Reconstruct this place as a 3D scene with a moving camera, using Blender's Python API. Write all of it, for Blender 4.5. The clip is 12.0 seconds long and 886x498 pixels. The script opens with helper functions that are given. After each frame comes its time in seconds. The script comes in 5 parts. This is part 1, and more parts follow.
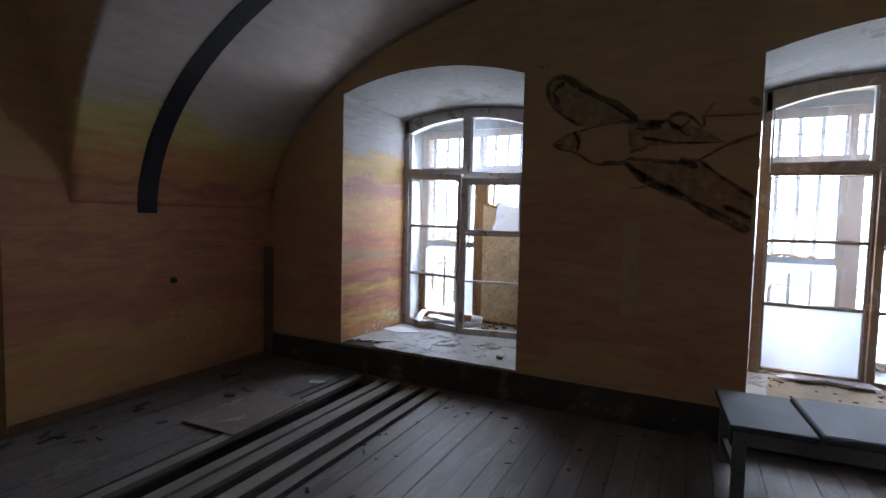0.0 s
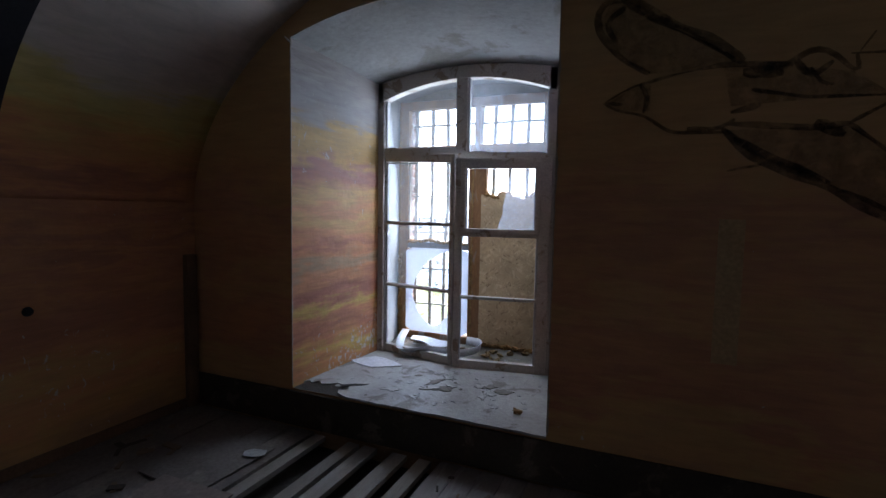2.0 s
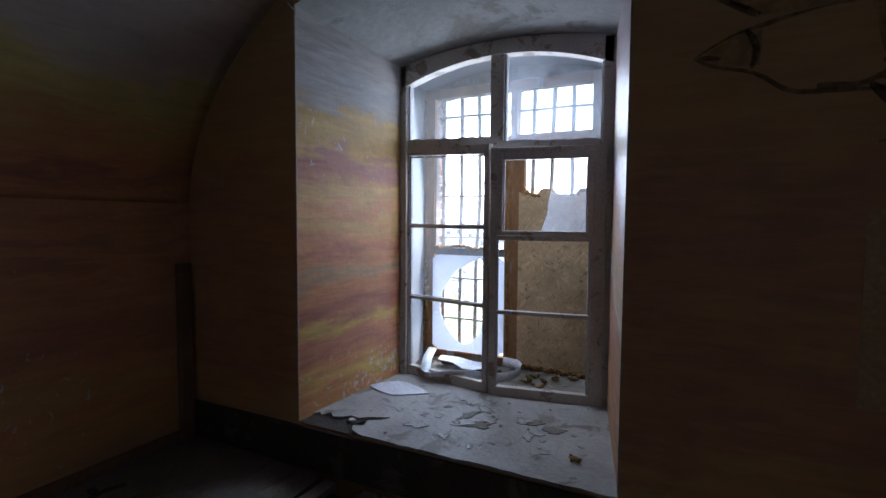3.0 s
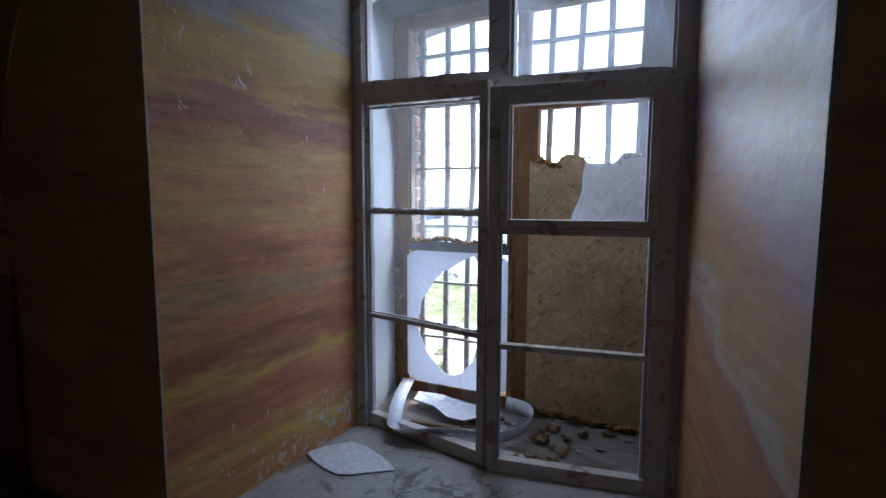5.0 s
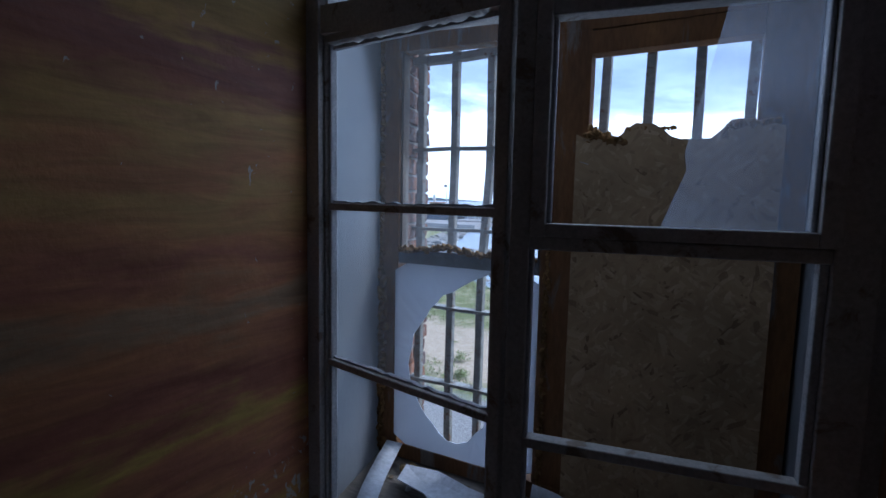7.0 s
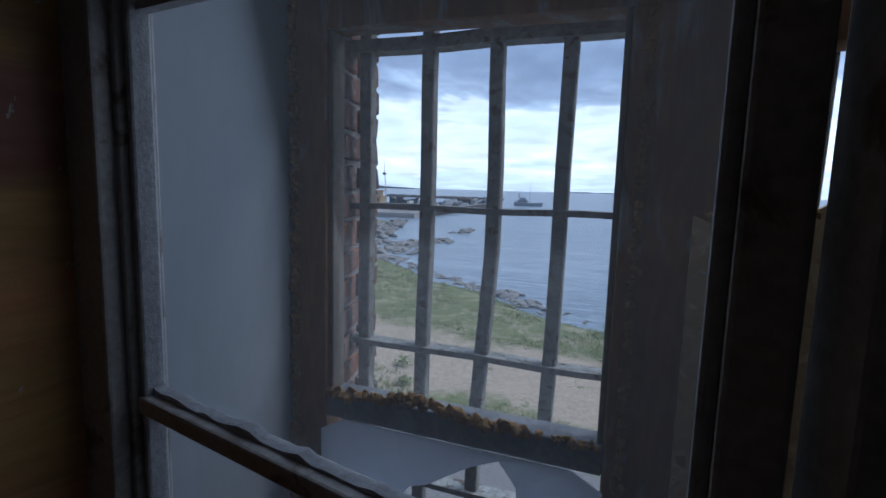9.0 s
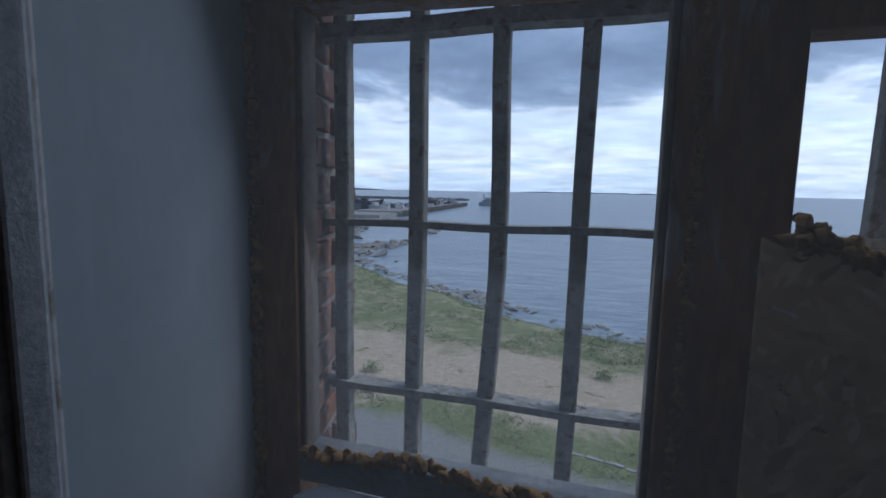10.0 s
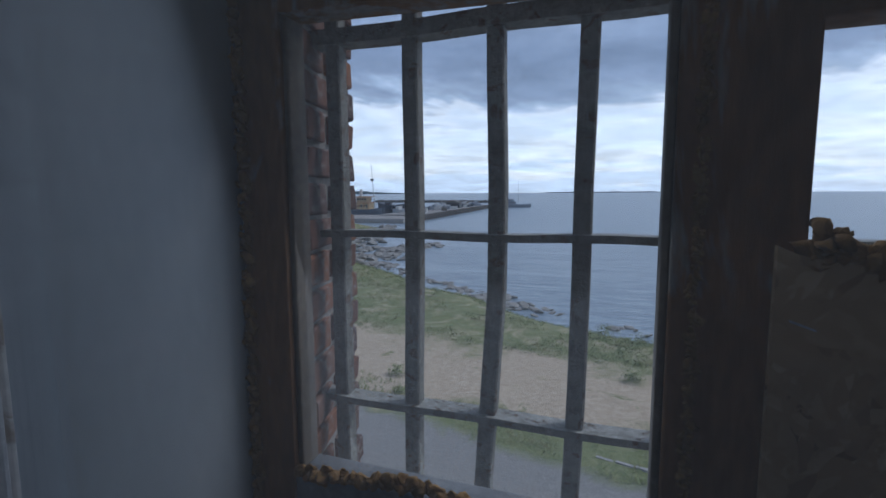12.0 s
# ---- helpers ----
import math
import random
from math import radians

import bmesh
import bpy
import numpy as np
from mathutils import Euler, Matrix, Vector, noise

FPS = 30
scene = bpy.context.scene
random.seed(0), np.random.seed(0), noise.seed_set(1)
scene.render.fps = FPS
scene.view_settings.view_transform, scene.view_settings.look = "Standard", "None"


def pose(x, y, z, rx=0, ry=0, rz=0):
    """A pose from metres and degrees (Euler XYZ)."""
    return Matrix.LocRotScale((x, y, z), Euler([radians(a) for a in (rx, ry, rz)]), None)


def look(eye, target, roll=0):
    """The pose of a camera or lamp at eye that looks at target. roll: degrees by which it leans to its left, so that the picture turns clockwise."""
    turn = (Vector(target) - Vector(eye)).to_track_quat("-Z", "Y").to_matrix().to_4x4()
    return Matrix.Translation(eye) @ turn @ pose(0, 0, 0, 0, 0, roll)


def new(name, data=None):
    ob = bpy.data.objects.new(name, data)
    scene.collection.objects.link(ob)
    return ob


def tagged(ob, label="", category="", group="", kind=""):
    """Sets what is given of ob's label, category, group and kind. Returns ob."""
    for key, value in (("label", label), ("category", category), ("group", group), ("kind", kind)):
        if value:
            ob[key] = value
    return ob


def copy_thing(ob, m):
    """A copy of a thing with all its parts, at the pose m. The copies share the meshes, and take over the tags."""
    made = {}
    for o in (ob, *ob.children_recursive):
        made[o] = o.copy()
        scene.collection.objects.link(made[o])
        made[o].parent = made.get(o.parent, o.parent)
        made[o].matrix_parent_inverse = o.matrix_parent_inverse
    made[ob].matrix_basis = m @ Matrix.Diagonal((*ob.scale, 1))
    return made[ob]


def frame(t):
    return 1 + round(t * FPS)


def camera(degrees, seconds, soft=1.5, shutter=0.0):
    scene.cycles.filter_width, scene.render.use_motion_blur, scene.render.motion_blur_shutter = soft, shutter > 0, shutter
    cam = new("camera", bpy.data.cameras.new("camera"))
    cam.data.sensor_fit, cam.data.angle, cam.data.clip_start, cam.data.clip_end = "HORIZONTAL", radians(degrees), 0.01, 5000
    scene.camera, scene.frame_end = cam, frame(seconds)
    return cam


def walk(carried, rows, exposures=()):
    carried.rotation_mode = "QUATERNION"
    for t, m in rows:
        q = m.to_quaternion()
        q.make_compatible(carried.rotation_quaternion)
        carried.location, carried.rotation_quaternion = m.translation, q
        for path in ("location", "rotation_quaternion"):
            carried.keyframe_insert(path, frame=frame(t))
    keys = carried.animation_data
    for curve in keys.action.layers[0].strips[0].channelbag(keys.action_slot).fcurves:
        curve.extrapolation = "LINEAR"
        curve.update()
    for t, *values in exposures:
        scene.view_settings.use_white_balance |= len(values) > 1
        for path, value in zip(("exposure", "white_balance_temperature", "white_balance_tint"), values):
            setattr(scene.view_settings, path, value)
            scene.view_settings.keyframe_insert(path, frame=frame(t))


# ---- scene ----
cam = camera(84.2, 12.0)
PATH = [
    (0, (2.995, -3.797, 1.48), (2.101, -2.012, 1.361), 1.3),
    (0.5, (2.792, -3.532, 1.497), (1.976, -1.71, 1.383), 1.6),
    (1, (2.567, -3.299, 1.529), (1.695, -1.504, 1.389), 0.2),
    (1.5, (2.461, -2.982, 1.541), (1.533, -1.218, 1.382), -0.3),
    (2, (2.28, -2.677, 1.518), (1.494, -0.844, 1.362), 1.0),
    (2.5, (2.147, -2.45, 1.473), (1.338, -0.626, 1.342), 0.8),
    (3, (2.002, -2.163, 1.452), (1.121, -0.371, 1.333), 0.4),
    (3.2, (1.93, -2.069, 1.461), (1.022, -0.292, 1.334), 0.4),
    (4.8, (1.576, -1.156, 1.456), (0.734, 0.652, 1.299), 0.1),
    (5, (1.557, -1.043, 1.462), (0.701, 0.754, 1.263), 0.2),
    (5.5, (1.471, -0.799, 1.449), (0.626, 1.006, 1.275), 0.5),
    (6, (1.405, -0.586, 1.458), (0.462, 1.168, 1.275), 1.0),
    (6.5, (1.366, -0.406, 1.442), (0.386, 1.329, 1.269), 1.3),
    (7, (1.257, -0.214, 1.433), (0.318, 1.54, 1.233), 1.2),
    (7.2, (1.205, -0.163, 1.454), (0.289, 1.604, 1.254), 1.2),
    (8.8, (0.806, 0.564, 1.698), (-0.037, 2.36, 1.446), 1.2),
    (9, (0.738, 0.616, 1.704), (0.026, 2.469, 1.459), 1.6),
    (9.5, (0.63, 0.715, 1.722), (0.057, 2.615, 1.478), 1.4),
    (10, (0.611, 0.782, 1.727), (0.03, 2.68, 1.488), 1.1),
    (10.5, (0.617, 0.813, 1.732), (-0.031, 2.691, 1.501), 0.6),
    (11, (0.627, 0.835, 1.734), (-0.052, 2.701, 1.5), 0.2),
    (11.5, (0.634, 0.843, 1.733), (-0.06, 2.705, 1.501), -0.1),
    (12, (0.649, 0.836, 1.738), (-0.027, 2.705, 1.509), -0.3),
]
EXPOSURES = [(0.0, 4.7, 6200, 10), (0.5, 4.2, 6050, 10), (1.5, 3.95, 6000, 10), (2.5, 3.97, 5950, 10), (3.2, 3.87, 5900, 10), (5.0, 3.2, 5800, 10), (5.5, 2.87, 5750, 10), (6.0, 2.35, 5550, 10), (6.5, 1.75, 5250, 10), (7.0, 1.35, 5150, 10), (8.8, 0.58, 5450, 9), (9.5, 0.15, 5500, 9), (10.5, 0.08, 5650, 9), (12.0, 0.08, 5700, 9)]
SKY = 1.0
LAMP = 3.4
walk(cam, [(t, look(eye, target, roll)) for t, eye, target, roll in PATH], EXPOSURES)

# ---- world: overcast sky over the sea ----
world = bpy.data.worlds.new("sky")
scene.world = world
world.use_nodes = True


def build_sky():
    nt = world.node_tree
    nt.nodes.clear()
    N, L = nt.nodes.new, nt.links.new
    out = N("ShaderNodeOutputWorld")
    bg = N("ShaderNodeBackground")
    sky = N("ShaderNodeTexSky")
    sky.sky_type = "NISHITA"
    sky.sun_disc = False
    sky.sun_elevation = radians(38)
    sky.sun_rotation = radians(60)
    tc = N("ShaderNodeTexCoord")
    sep = N("ShaderNodeSeparateXYZ")
    L(tc.outputs["Generated"], sep.inputs[0])
    # cloud sheet: direction divided by height, so that it closes up towards the horizon
    hz = N("ShaderNodeMath")
    hz.operation = "ADD"
    L(sep.outputs["Z"], hz.inputs[0])
    hz.inputs[1].default_value = 0.12
    hm = N("ShaderNodeMath")
    hm.operation = "MAXIMUM"
    L(hz.outputs[0], hm.inputs[0])
    hm.inputs[1].default_value = 0.06
    cx = N("ShaderNodeMath")
    cx.operation = "DIVIDE"
    cy = N("ShaderNodeMath")
    cy.operation = "DIVIDE"
    L(sep.outputs["X"], cx.inputs[0])
    L(hm.outputs[0], cx.inputs[1])
    L(sep.outputs["Y"], cy.inputs[0])
    L(hm.outputs[0], cy.inputs[1])
    com = N("ShaderNodeCombineXYZ")
    L(cx.outputs[0], com.inputs[0])
    L(cy.outputs[0], com.inputs[1])
    n1 = N("ShaderNodeTexNoise")
    n1.inputs["Scale"].default_value = 0.62
    n1.inputs["Detail"].default_value = 10
    n1.inputs["Roughness"].default_value = 0.62
    n1.inputs["Distortion"].default_value = 0.4
    L(com.outputs[0], n1.inputs["Vector"])
    # dark undersides overhead, bright broken streaks low down
    elev = N("ShaderNodeValToRGB")
    e = elev.color_ramp.elements
    e[0].position, e[0].color = 0.0, (0.60, 0.72, 0.90, 1)
    e[1].position, e[1].color = 0.55, (0.22, 0.26, 0.34, 1)
    for p, c in ((0.03, (0.62, 0.75, 0.93)), (0.07, (0.84, 0.89, 0.96)), (0.12, (0.70, 0.79, 0.92)), (0.15, (0.80, 0.85, 0.93)), (0.172, (0.40, 0.48, 0.62)), (0.205, (0.23, 0.285, 0.40)), (0.26, (0.19, 0.24, 0.345)), (0.32, (0.27, 0.33, 0.45)), (0.42, (0.17, 0.215, 0.31))):
        q = e.new(p)
        q.color = (*c, 1)
    lift = N("ShaderNodeMath")
    lift.operation = "MULTIPLY_ADD"
    L(n1.outputs["Fac"], lift.inputs[0])
    lift.inputs[1].default_value = 0.40
    add = N("ShaderNodeMath")
    add.operation = "ADD"
    L(sep.outputs["Z"], add.inputs[0])
    add.inputs[1].default_value = -0.20
    L(add.outputs[0], lift.inputs[2])
    L(lift.outputs[0], elev.inputs["Fac"])
    st = N("ShaderNodeMapping")
    st.inputs["Scale"].default_value = (0.5, 0.5, 1.0)
    L(com.outputs[0], st.inputs["Vector"])
    n2 = N("ShaderNodeTexNoise")
    n2.inputs["Scale"].default_value = 3.2
    n2.inputs["Detail"].default_value = 9
    n2.inputs["Roughness"].default_value = 0.68
    L(st.outputs[0], n2.inputs["Vector"])
    gain = N("ShaderNodeMapRange")
    gain.inputs["From Min"].default_value = 0.3
    gain.inputs["From Max"].default_value = 0.7
    gain.inputs["To Min"].default_value = 0.68
    gain.inputs["To Max"].default_value = 1.22
    L(n2.outputs["Fac"], gain.inputs["Value"])
    mul = N("ShaderNodeVectorMath")
    mul.operation = "SCALE"
    L(elev.outputs["Color"], mul.inputs[0])
    L(gain.outputs[0], mul.inputs["Scale"])
    dim = N("ShaderNodeVectorMath")
    dim.operation = "SCALE"
    L(sky.outputs[0], dim.inputs[0])
    dim.inputs["Scale"].default_value = 0.02
    tot = N("ShaderNodeVectorMath")
    tot.operation = "ADD"
    L(mul.outputs[0], tot.inputs[0])
    L(dim.outputs[0], tot.inputs[1])
    L(tot.outputs[0], bg.inputs["Color"])
    bg.inputs["Strength"].default_value = SKY
    L(bg.outputs[0], out.inputs[0])


build_sky()
sun_data = bpy.data.lights.new("sun", "SUN")
sun_data.energy = 1.2
sun_data.angle = radians(20)
sun_data.color = (1.0, 0.96, 0.9)
sun = new("sun", sun_data)
sun.matrix_world = look((0, 0, 30), (-14, -10, 10))


def window_lamp(x):
    """The sky's light through one window."""
    d = bpy.data.lights.new("window_light", "AREA")
    d.shape, d.size, d.size_y = "RECTANGLE", 1.34, 2.20
    d.energy, d.color = LAMP, (0.80, 0.89, 1.0)
    ob = new("window_light", d)
    ob.matrix_world = look((x, 1.665, 1.40), (x, 0.0, 0.82))
    return ob


for wx in (0.76, 4.20):
    window_lamp(wx)

# ---- materials ----
def material(name, rough=0.8, metal=0.0, spec=0.5):
    m = bpy.data.materials.new(name)
    m.use_nodes = True
    nt = m.node_tree
    b = nt.nodes["Principled BSDF"]
    b.inputs["Roughness"].default_value = rough
    b.inputs["Metallic"].default_value = metal
    b.inputs["Specular IOR Level"].default_value = spec
    return m, nt, b


def ramp_node(nt, stops, smooth=False):
    r = nt.nodes.new("ShaderNodeValToRGB")
    e = r.color_ramp.elements
    while len(e) > 1:
        e.remove(e[-1])
    e[0].position, e[0].color = stops[0][0], (*stops[0][1], 1)
    for p, c in stops[1:]:
        q = e.new(p)
        q.color = (*c, 1)
    return r


def noise_node(nt, vec, scale, detail=5, rough=0.55, dist=0.0, stretch=None):
    if stretch:
        mp = nt.nodes.new("ShaderNodeMapping")
        mp.inputs["Scale"].default_value = stretch
        nt.links.new(vec, mp.inputs["Vector"])
        vec = mp.outputs[0]
    n = nt.nodes.new("ShaderNodeTexNoise")
    n.inputs["Scale"].default_value = scale
    n.inputs["Detail"].default_value = detail
    n.inputs["Roughness"].default_value = rough
    n.inputs["Distortion"].default_value = dist
    nt.links.new(vec, n.inputs["Vector"])
    return n


def coords(nt):
    return nt.nodes.new("ShaderNodeTexCoord").outputs["Object"]


def mixed(nt, fac, a, b, mode="MIX"):
    m = nt.nodes.new("ShaderNodeMix")
    m.data_type = "RGBA"
    m.blend_type = mode
    for i, v in ((6, a), (7, b)):
        if isinstance(v, tuple):
            m.inputs[i].default_value = (*v, 1)
        else:
            nt.links.new(v, m.inputs[i])
    if isinstance(fac, float):
        m.inputs[0].default_value = fac
    else:
        nt.links.new(fac, m.inputs[0])
    return m.outputs[2]


def clip_range(nt, val, a, b, lo=0.0, hi=1.0):
    r = nt.nodes.new("ShaderNodeMapRange")
    r.inputs["From Min"].default_value = a
    r.inputs["From Max"].default_value = b
    r.inputs["To Min"].default_value = lo
    r.inputs["To Max"].default_value = hi
    nt.links.new(val, r.inputs["Value"])
    return r.outputs[0]


def bump(nt, b, height, strength=0.3, dist=0.01):
    n = nt.nodes.new("ShaderNodeBump")
    n.inputs["Strength"].default_value = strength
    n.inputs["Distance"].default_value = dist
    nt.links.new(height, n.inputs["Height"])
    nt.links.new(n.outputs[0], b.inputs["Normal"])


def mottled(name, c1, c2, scale=6, rough=0.85, spec=0.3, fine=60, relief=0.25, rdist=0.004, c3=None, stain=1.3, metal=0.0, stretch=None, grain=1.0):
    """Two-scale mottled surface, with an optional third colour in worn patches."""
    m, nt, b = material(name, rough, metal, spec)
    v = coords(nt)
    big = noise_node(nt, v, scale, 6, 0.6, 0.3, stretch)
    col = mixed(nt, clip_range(nt, big.outputs["Fac"], 0.3, 0.7), c1, c2)
    fn = noise_node(nt, v, fine, 4, 0.6, 0.0, stretch)
    if c3:
        pat = noise_node(nt, v, stain * 5, 8, 0.65, 0.5, stretch)
        col = mixed(nt, clip_range(nt, pat.outputs["Fac"], 0.56, 0.62), col, c3)
    shade = clip_range(nt, fn.outputs["Fac"], 0.25, 0.75, 1 - 0.25 * grain, 1 + 0.2 * grain)
    mul = nt.nodes.new("ShaderNodeVectorMath")
    mul.operation = "SCALE"
    nt.links.new(col, mul.inputs[0])
    nt.links.new(shade, mul.inputs["Scale"])
    nt.links.new(mul.outputs[0], b.inputs["Base Color"])
    bump(nt, b, fn.outputs["Fac"], relief, rdist)
    return m


def mural(name, stops, wobble=0.10, streak=1.0, chips=0.66, rough=0.62, slope=0.0, chalk=0.14):
    """Brushed sunset bands painted on plaster: stops are (height in metres / 4, colour); chalk pales the paint."""
    stops = [(p, tuple(c_ + (g_ - c_) * chalk for c_, g_ in zip(c, (0.60, 0.38, 0.22)))) for p, c in stops]
    m, nt, b = material(name, rough, 0.0, 0.35 if rough > 0.6 else 0.55)
    v = coords(nt)
    sep = nt.nodes.new("ShaderNodeSeparateXYZ")
    nt.links.new(v, sep.inputs[0])
    w1 = noise_node(nt, v, 1.1, 4, 0.55, 0.6, (1, 1, 2.0))
    w2 = noise_node(nt, v, 2.6, 6, 0.62, 0.5, (0.6, 0.6, 4.5))
    w3 = noise_node(nt, v, 1.9, 4, 0.55, 0.8, (1.3, 1.3, 1.9))
    a1 = clip_range(nt, w1.outputs["Fac"], 0.25, 0.75, -wobble, wobble)
    a2 = clip_range(nt, w2.outputs["Fac"], 0.25, 0.75, -wobble * 0.8, wobble * 0.8)
    a3 = clip_range(nt, w3.outputs["Fac"], 0.25, 0.75, -wobble * 0.55, wobble * 0.55)
    s0 = nt.nodes.new("ShaderNodeMath")
    s0.operation = "ADD"
    tilt = nt.nodes.new("ShaderNodeMath")
    tilt.operation = "MULTIPLY_ADD"
    nt.links.new(sep.outputs["Y"], tilt.inputs[0])
    tilt.inputs[1].default_value = -slope
    nt.links.new(sep.outputs["Z"], tilt.inputs[2])
    nt.links.new(tilt.outputs[0], s0.inputs[0])
    nt.links.new(a3, s0.inputs[1])
    s = nt.nodes.new("ShaderNodeMath")
    s.operation = "ADD"
    nt.links.new(s0.outputs[0], s.inputs[0])
    nt.links.new(a1, s.inputs[1])
    s2 = nt.nodes.new("ShaderNodeMath")
    s2.operation = "ADD"
    nt.links.new(s.outputs[0], s2.inputs[0])
    nt.links.new(a2, s2.inputs[1])
    s3 = nt.nodes.new("ShaderNodeMath")
    s3.operation = "MULTIPLY"
    nt.links.new(s2.outputs[0], s3.inputs[0])
    s3.inputs[1].default_value = 0.25
    r = ramp_node(nt, stops)
    nt.links.new(s3.outputs[0], r.inputs["Fac"])
    # dry brush strokes along the wall
    br = noise_node(nt, v, 5.0, 7, 0.68, 0.6, (0.6, 0.6, 4.2))
    sc = clip_range(nt, br.outputs["Fac"], 0.3, 0.7, 1 - 0.28 * streak, 1 + 0.28 * streak)
    mul = nt.nodes.new("ShaderNodeVectorMath")
    mul.operation = "SCALE"
    nt.links.new(r.outputs["Color"], mul.inputs[0])
    nt.links.new(sc, mul.inputs["Scale"])
    # chips down to the pale plaster
    ch = noise_node(nt, v, 26.0, 5, 0.62, 0.8, (1.0, 1.0, 0.7))
    area = noise_node(nt, v, 1.7, 2, 0.5)
    both = nt.nodes.new("ShaderNodeMath")
    both.operation = "MULTIPLY_ADD"
    nt.links.new(area.outputs["Fac"], both.inputs[0])
    both.inputs[1].default_value = 0.34
    nt.links.new(ch.outputs["Fac"], both.inputs[2])
    # lower zone is more knocked about
    lowz = clip_range(nt, sep.outputs["Z"], 0.75, 0.3, 0.0, 0.05)
    lo = nt.nodes.new("ShaderNodeMath")
    lo.operation = "ADD"
    nt.links.new(both.outputs[0], lo.inputs[0])
    nt.links.new(lowz, lo.inputs[1])
    mask = clip_range(nt, lo.outputs[0], chips + 0.185, chips + 0.20)
    col = mixed(nt, mask, mul.outputs[0], (0.50, 0.46, 0.42))
    nt.links.new(col, b.inputs["Base Color"])
    pl = noise_node(nt, v, 14.0, 6, 0.6)
    ad = nt.nodes.new("ShaderNodeMath")
    ad.operation = "MULTIPLY_ADD"
    nt.links.new(mask, ad.inputs[0])
    ad.inputs[1].default_value = -0.35
    nt.links.new(pl.outputs["Fac"], ad.inputs[2])
    bump(nt, b, ad.outputs[0], 0.35, 0.010)
    return m


YEL, ORA, RED, MAR, OLI = (0.43, 0.255, 0.076), (0.45, 0.18, 0.07), (0.33, 0.10, 0.06), (0.23, 0.085, 0.085), (0.27, 0.20, 0.08)
M_MURAL = mural("sunset_mural", [
    (0.0, (0.20, 0.15, 0.08)), (0.05, (0.40, 0.25, 0.06)), (0.09, ORA), (0.112, (0.47, 0.33, 0.065)), (0.132, ORA), (0.15, RED), (0.168, ORA), (0.185, (0.48, 0.34, 0.065)), (0.205, RED), (0.222, (0.27, 0.075, 0.05)), (0.25, ORA),
    (0.268, (0.32, 0.21, 0.12)), (0.288, ORA), (0.305, RED), (0.325, ORA), (0.355, YEL), (0.385, ORA), (0.41, YEL), (0.437, (0.28, 0.09, 0.06)), (0.452, (0.25, 0.09, 0.085)),
    (0.468, YEL), (0.495, (0.36, 0.23, 0.06)), (0.52, (0.36, 0.24, 0.08)), (0.532, (0.23, 0.23, 0.23)), (0.56, (0.24, 0.265, 0.305)), (0.62, (0.28, 0.29, 0.31))])
# right reveals: dawn colours, with pale sky glare painted into the upper bands
M_MURAL_PALE = mural("dawn_mural_glare", [
    (0.0, (0.30, 0.17, 0.08)), (0.05, ORA), (0.08, YEL), (0.105, RED), (0.125, (0.44, 0.26, 0.12)), (0.15, (0.40, 0.12, 0.08)), (0.168, (0.42, 0.24, 0.11)), (0.205, (0.36, 0.17, 0.11)), (0.222, (0.50, 0.46, 0.42)), (0.245, (0.42, 0.27, 0.13)),
    (0.29, (0.42, 0.22, 0.10)), (0.32, (0.36, 0.19, 0.13)), (0.345, (0.36, 0.24, 0.33)), (0.375, (0.40, 0.36, 0.38)), (0.40, (0.42, 0.31, 0.17)), (0.42, (0.42, 0.39, 0.40)), (0.45, (0.30, 0.16, 0.20)), (0.47, (0.36, 0.27, 0.34)), (0.50, (0.34, 0.20, 0.24)), (0.55, (0.38, 0.35, 0.42))], 0.13, 0.6, 0.70, 0.46, 0.35)
M_MURAL_DARK = mural("dusk_mural", [
    (0.0, (0.20, 0.12, 0.08)), (0.05, (0.38, 0.20, 0.08)), (0.10, (0.42, 0.24, 0.08)), (0.14, RED), (0.18, (0.42, 0.17, 0.07)), (0.22, (0.33, 0.11, 0.06)), (0.26, (0.42, 0.22, 0.08)), (0.30, (0.34, 0.12, 0.06)),
    (0.34, (0.40, 0.18, 0.07)), (0.38, (0.31, 0.11, 0.065)), (0.43, (0.40, 0.21, 0.075)), (0.48, (0.38, 0.22, 0.08)), (0.56, (0.36, 0.23, 0.085)), (0.68, (0.34, 0.24, 0.10)), (0.9, (0.38, 0.29, 0.13))], 0.22, 0.5, 0.74, chalk=0.32)
M_MURAL_LEFT = mural("evening_mural", [
    (0.0, (0.24, 0.14, 0.07)), (0.05, (0.42, 0.23, 0.06)), (0.09, ORA), (0.125, YEL), (0.15, ORA), (0.19, RED), (0.22, (0.30, 0.09, 0.055)), (0.25, ORA), (0.275, RED), (0.30, ORA), (0.325, (0.28, 0.085, 0.06)), (0.35, ORA),
    (0.38, RED), (0.40, ORA), (0.43, (0.27, 0.085, 0.06)), (0.45, ORA), (0.475, (0.45, 0.23, 0.07)), (0.50, YEL), (0.54, (0.40, 0.30, 0.09)), (0.62, (0.40, 0.36, 0.22))], 0.14, 0.5, 0.70, chalk=0.32)
M_WHITE = mottled("limewash", (0.33, 0.335, 0.34), (0.25, 0.25, 0.25), 1.6, 0.9, 0.2, 22, 0.5, 0.010, (0.21, 0.20, 0.19), 0.45, 0.0, None, 0.5)
M_REVEAL = mottled("white_reveal_paint", (0.30, 0.32, 0.352), (0.28, 0.30, 0.332), 1.2, 0.8, 0.2, 60, 0.10, 0.002, (0.29, 0.305, 0.335), 0.15, 0.0, (1, 1, 0.35), 0.25)
